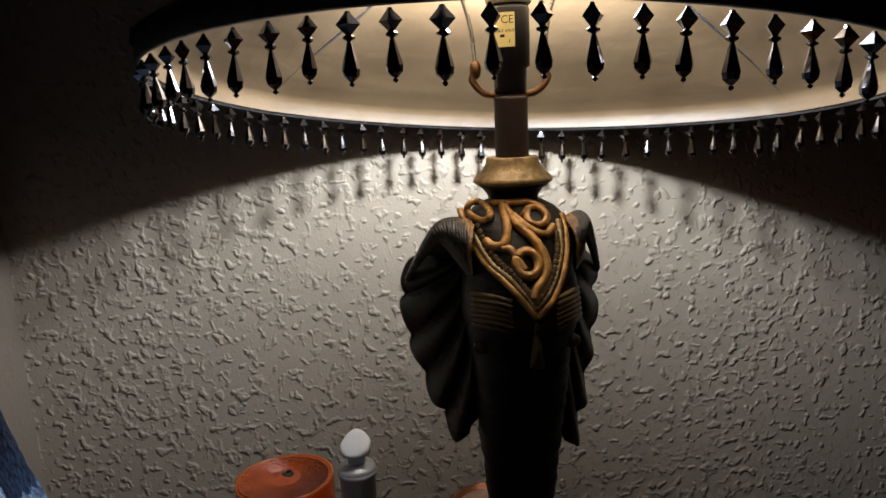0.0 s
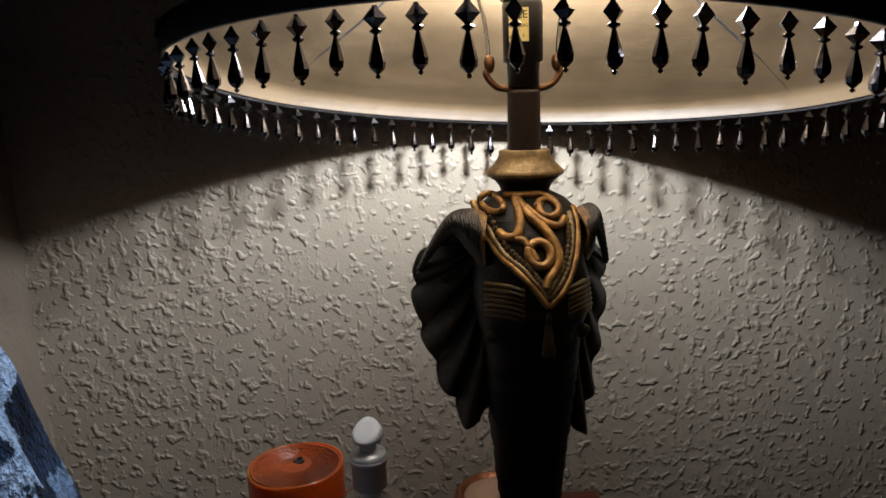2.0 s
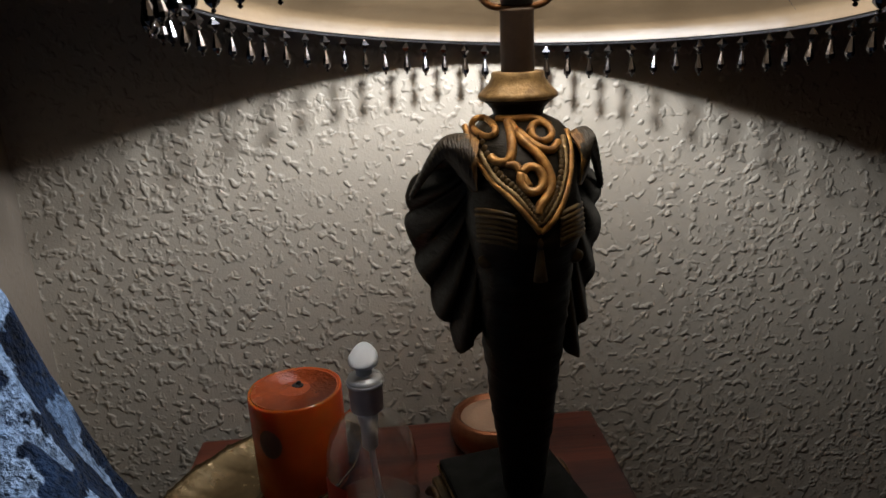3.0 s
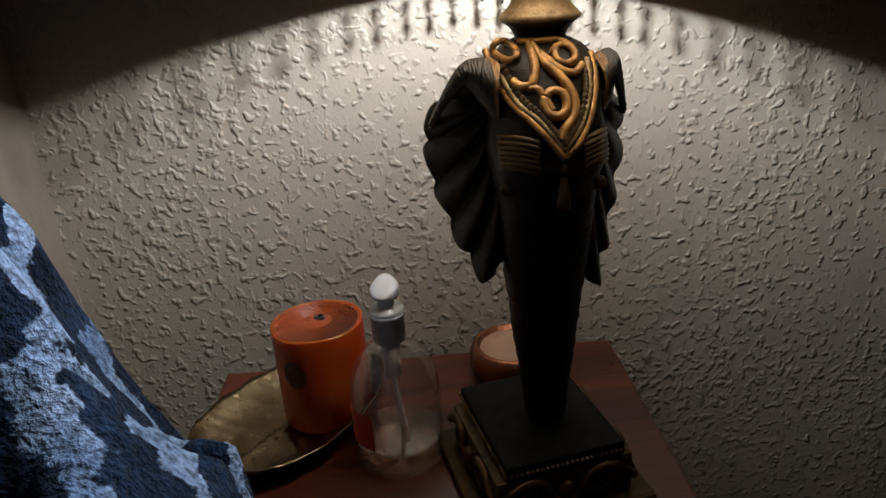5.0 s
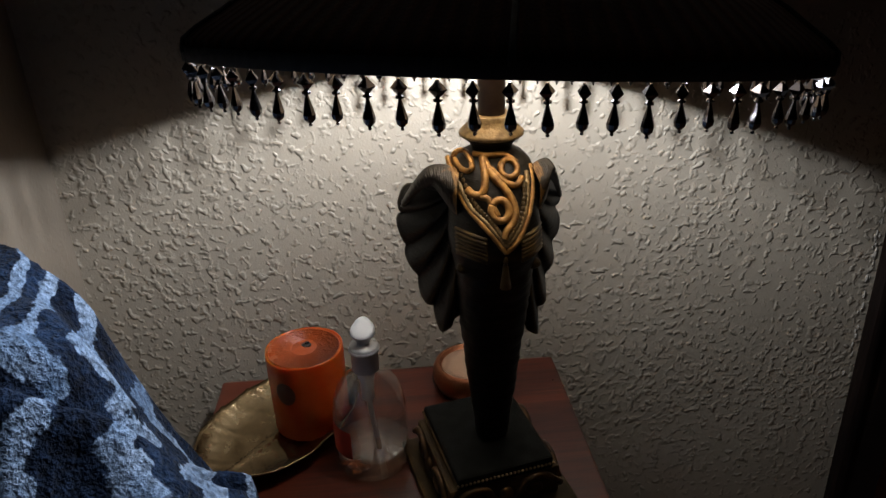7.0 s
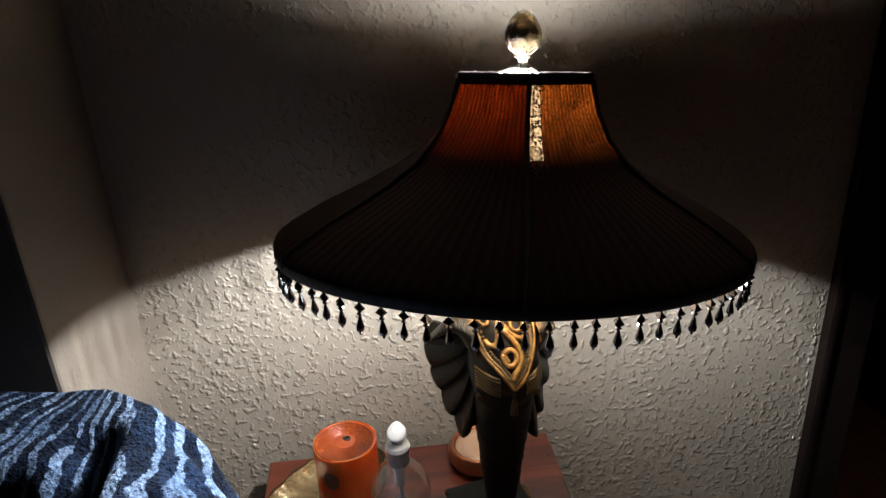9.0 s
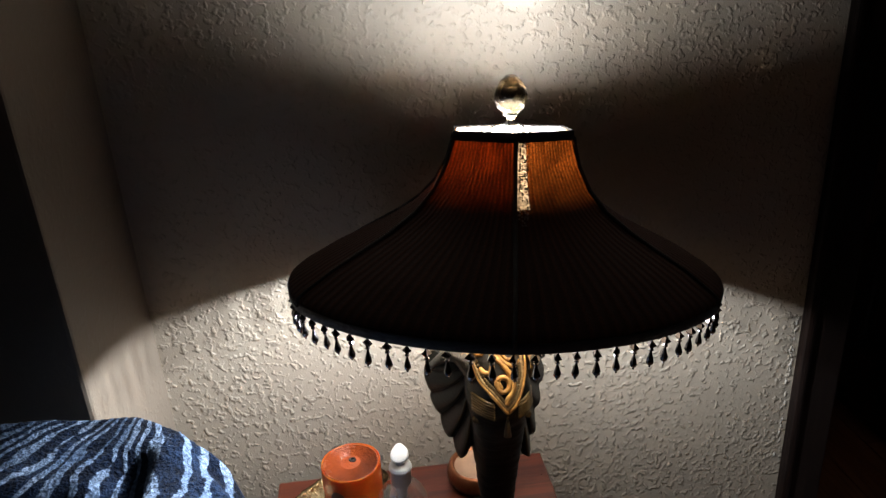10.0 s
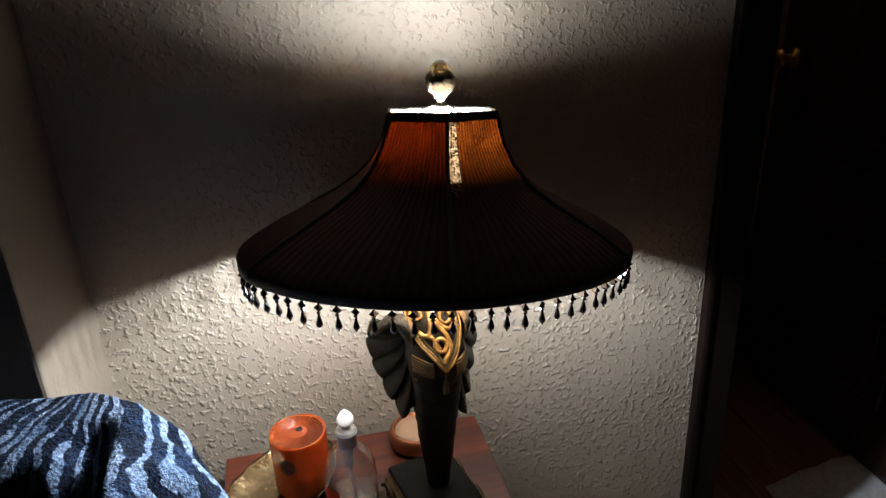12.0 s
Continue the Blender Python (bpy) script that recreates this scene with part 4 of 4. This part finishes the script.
part("soap_remains", lathe(B(), [(0.0, 0.003), (0.030, 0.003), (0.0338, 0.006), (0.0340, 0.021), (0.0325, 0.0215), (0.0, 0.0213)], 48), LIQUID, bottle, "shallow pool of clear soap")
bm = B()
rng = random.Random(3)
for k in range(16):
    a = radians(185 + 75 * rng.random())
    r = 0.018 + 0.012 * rng.random()
    ball(bm, (r * math.cos(a), r * math.sin(a), 0.0050 + 0.004 * rng.random()), 0.0028, 1.6, 1.0, 0.6, 8, 5)
part("amber_residue", bm, RESIDUE, bottle)
pump = part("pump_collar", lathe(B(), [(0.0112, 0.103), (0.0122, 0.104), (0.0124, 0.122), (0.0132, 0.1225), (0.0134, 0.1275), (0.0122, 0.130), (0.0075, 0.1312), (0.0070, 0.1320)], 48), PUMP_GREY, bottle, "silver grey screw collar")
part("pump_rings", lathe(B(), [(0.0129, 0.1235), (0.0138, 0.1245), (0.0138, 0.1262), (0.0129, 0.1272)], 48), PUMP_WHITE, pump)
bm = lathe(B(), [(0.0060, 0.131), (0.0062, 0.1375), (0.0098, 0.1385), (0.0108, 0.1405), (0.0109, 0.1425), (0.0106, 0.1445), (0.0094, 0.1458), (0.0040, 0.1464), (0.0, 0.1465)], 40)
for v in bm.verts:
    if v.co.z > 0.1393:
        k = sstep((v.co.z - 0.1400) / 0.006)
        v.co.x *= 1 - 26.0 * k * max(0.0, v.co.y)
        v.co.z += k * (0.50 * (v.co.y + 0.004) + 0.12 * v.co.x)
part("pump_head", bm, PUMP_WHITE, bottle, "white push-down pump head")
part("dip_tube", tube(B(), smooth_line([(0, 0, 0.104), (0.001, 0.002, 0.06), (0.006, 0.006, 0.006)], 8), 0.0024, 10), PUMP_WHITE, bottle)
part("pump_spring_housing", lathe(B(), [(0.0042, 0.070), (0.0060, 0.072), (0.0062, 0.090), (0.0075, 0.094), (0.0078, 0.104)], 24), PUMP_WHITE, bottle)
bm = B()
rows = []
for k in range(10):
    a = radians(196 + 44 * k / 9)
    rows.append([bm.verts.new((0.0353 * math.cos(a), 0.0353 * math.sin(a), z)) for z in (0.026, 0.056)])
for a, b in zip(rows, rows[1:]):
    bm.faces.new((a[0], b[0], b[1], a[1]))
part("red_label", bm, RED_LABEL, bottle, "scrap of red label")

# copper candle tin behind the lamp
tin = thing("copper_tin", (-0.004, -0.060, 0.6), "round copper tin with cream wax on a nightstand", "candle tin")
part("tin_bowl", lathe(B(), [(0.0, 0.0), (0.030, 0.0), (0.036, 0.003), (0.0405, 0.013), (0.0405, 0.022), (0.0375, 0.0295), (0.0345, 0.0315), (0.0322, 0.0305), (0.0310, 0.0265), (0.0, 0.0262)], 56), COPPER, tin, "rounded copper bowl")
part("wax_disc", lathe(B(), [(0.0, 0.0272), (0.018, 0.0274), (0.0305, 0.0270), (0.0308, 0.0262)], 48), CREAM_WAX, tin, "cream wax")

# ---- armchair and the plush blanket thrown over it ----
chair = thing("armchair", (-0.70, -0.60, 0.0), "dark upholstered armchair hidden under a blanket", "armchair")
part("seat", box(B(), -0.42, 0.37, -0.38, 0.30, 0.10, 0.46, 0.04, 4), ARM_CLOTH, chair, "", False)
part("backrest", box(B(), -0.42, 0.375, 0.295, 0.355, 0.10, 0.84, 0.025, 4), ARM_CLOTH, chair, "", False)
part("armrest", box(B(), 0.375, 0.425, -0.36, 0.345, 0.10, 0.79, 0.022, 4), ARM_CLOTH, chair, "", False)
for x in (-0.37, 0.37):
    for y in (-0.33, 0.31):
        part("leg", lathe(B(), [(0.016, 0.0), (0.020, 0.099)], 14, (x, y)), BODY_WOOD, chair)


# how the blanket falls off the arm at four depths: (y, sideways, heights)
FALL = (
    (-0.26, (-0.31, -0.285, -0.27, -0.26, -0.25, -0.235), (0.893, 0.850, 0.800, 0.750, 0.700, 0.600)),
    (-0.30, (-0.31, -0.30, -0.272, -0.256, -0.246, -0.239, -0.214), (0.895, 0.892, 0.862, 0.818, 0.786, 0.762, 0.705)),
    (-0.36, (-0.31, -0.28, -0.257, -0.239, -0.227, -0.204, -0.18, -0.16), (0.893, 0.887, 0.870, 0.838, 0.810, 0.776, 0.768, 0.720)),
    (-0.40, (-0.31, -0.27, -0.24, -0.215, -0.19, -0.17, -0.155), (0.893, 0.874, 0.845, 0.815, 0.785, 0.768, 0.720)),
)


def shoulder(x, y):
    rows = [interp(x, xs, zs) for _, xs, zs in FALL]
    k = interp(-y, [-f[0] for f in FALL], [0, 1, 2, 3])
    i = min(2, int(k))
    return rows[i] + (rows[i + 1] - rows[i]) * sstep(k - i)


def drape(x, y):
    """Height of the blanket over the chair's back, arm and seat."""
    crest = 0.893 - 0.010 * sstep((-0.45 - y) / 0.3)
    z = crest - 0.893 + shoulder(x, y)
    hem = -0.236 + 0.068 * sstep((-0.245 - y) / 0.12)
    z -= 9.0 * max(0.0, x - hem + 0.004) ** 1.0 * sstep((x - hem + 0.012) / 0.012)
    b = max(0.0, y + 0.243 + 0.045 * sstep((x + 0.375) / 0.085))
    z -= 420 * b * b
    hollow = sstep((-0.325 - y) / 0.16) * sstep((-0.315 - x) / 0.11)
    z -= 0.36 * hollow
    z -= 0.016 * sstep((-0.285 - y) / 0.03) * sstep((-0.318 - x) / 0.03) * sstep((x + 0.385) / 0.03)
    fold = noise.noise((x * 11 + 3, y * 11, 0.3)) + 0.5 * noise.noise((x * 26, y * 26, 4.0))
    z += 0.006 * fold * (1 - 0.5 * hollow)
    z += 0.007 * math.sin(70 * (x * 0.75 + y * 0.9) + 4 * noise.noise((x * 8, y * 8, 9))) * sstep((x + 0.29) / 0.05)
    # a pinched crease across the slope, and the lap below it that falls away to the seat
    along = (x + 0.27) / 0.065
    off = y + 0.392 - 0.027 * along
    z -= 0.016 * math.exp(-(off / 0.009) ** 2) * sstep((x + 0.31) / 0.03)
    z += 0.007 * math.exp(-((off + 0.016) / 0.010) ** 2) * sstep((x + 0.30) / 0.03)
    z += 0.005 * math.sin(150 * (y + 0.55 * x) + 3 * noise.noise((x * 14, y * 14, 2))) * sstep(off / 0.02) * sstep((x + 0.30) / 0.03)
    z -= 1.3 * max(0.0, -0.400 - y) * sstep((-0.205 - x) / 0.04) * sstep((x + 0.33) / 0.04)
    return max(z, 0.50)


bm = B()
NX, NY = 250, 190
uvl = bm.loops.layers.uv.new("uv")
rows = []
for i in range(NX + 1):
    x = -1.12 + 0.97 * (1 - (1 - i / NX) ** 1.6)
    row = []
    for j in range(NY + 1):
        y = -1.0 + 0.80 * (1 - (1 - j / NY) ** 1.5)
        z = drape(x, y)
        jit = 0.0012
        row.append(bm.verts.new((x + jit * noise.noise((x * 300, y * 300, z * 300)), y + jit * noise.noise((x * 300, y * 300, 50 + z * 300)), z + jit * noise.noise((x * 300, y * 300, 99)))))
    rows.append(row)
for i in range(NX):
    for j in range(NY):
        f = bm.faces.new((rows[i][j], rows[i + 1][j], rows[i + 1][j + 1], rows[i][j + 1]))
        for lp in f.loops:
            c = lp.vert.co
            dx, dy = c.x + 0.355, -0.175 - c.y
            # the stripes fan out from the corner where the back meets the arm
            lp[uvl].uv = (0.20 * math.atan2(dy, dx) + 0.10 * c.y, math.hypot(dx, dy) + 0.6 * (0.9 - c.z))
tagged(part("plush_blanket", bm, ZEBRA), "blue and white zebra-striped plush blanket draped over an armchair", "blanket")

# ---- floorboards ----
floor = tagged(part("floor", box(B(), -2.7, 2.7, -3.2, 1.1, -0.06, -0.004), BODY_WOOD, None, "", False), "red-brown wooden floorboards", "floor", "", "structure")
proto = {}
rng = random.Random(8)
for k in range(40):
    x = -2.6 + 0.13 * k
    off = -3.1 - 1.2 * rng.random()
    n = 0
    while off + 1.5 * n < 1.0:
        y0, y1 = max(-3.1, off + 1.5 * n), min(0.98, off + 1.5 * (n + 1)) - 0.002
        n += 1
        if y1 - y0 < 0.05:
            continue
        key = round(y1 - y0, 2)
        if key not in proto:
            proto[key] = part("plank", box(B(), 0.0, 0.128, 0.0, key - 0.001, -0.004, 0.0, 0.001, 1), FLOOR_WOOD, floor, "", False)
            ob = proto[key]
        else:
            ob = proto[key].copy()
            scene.collection.objects.link(ob)
        ob.matrix_basis = pose(x, y0, 0)
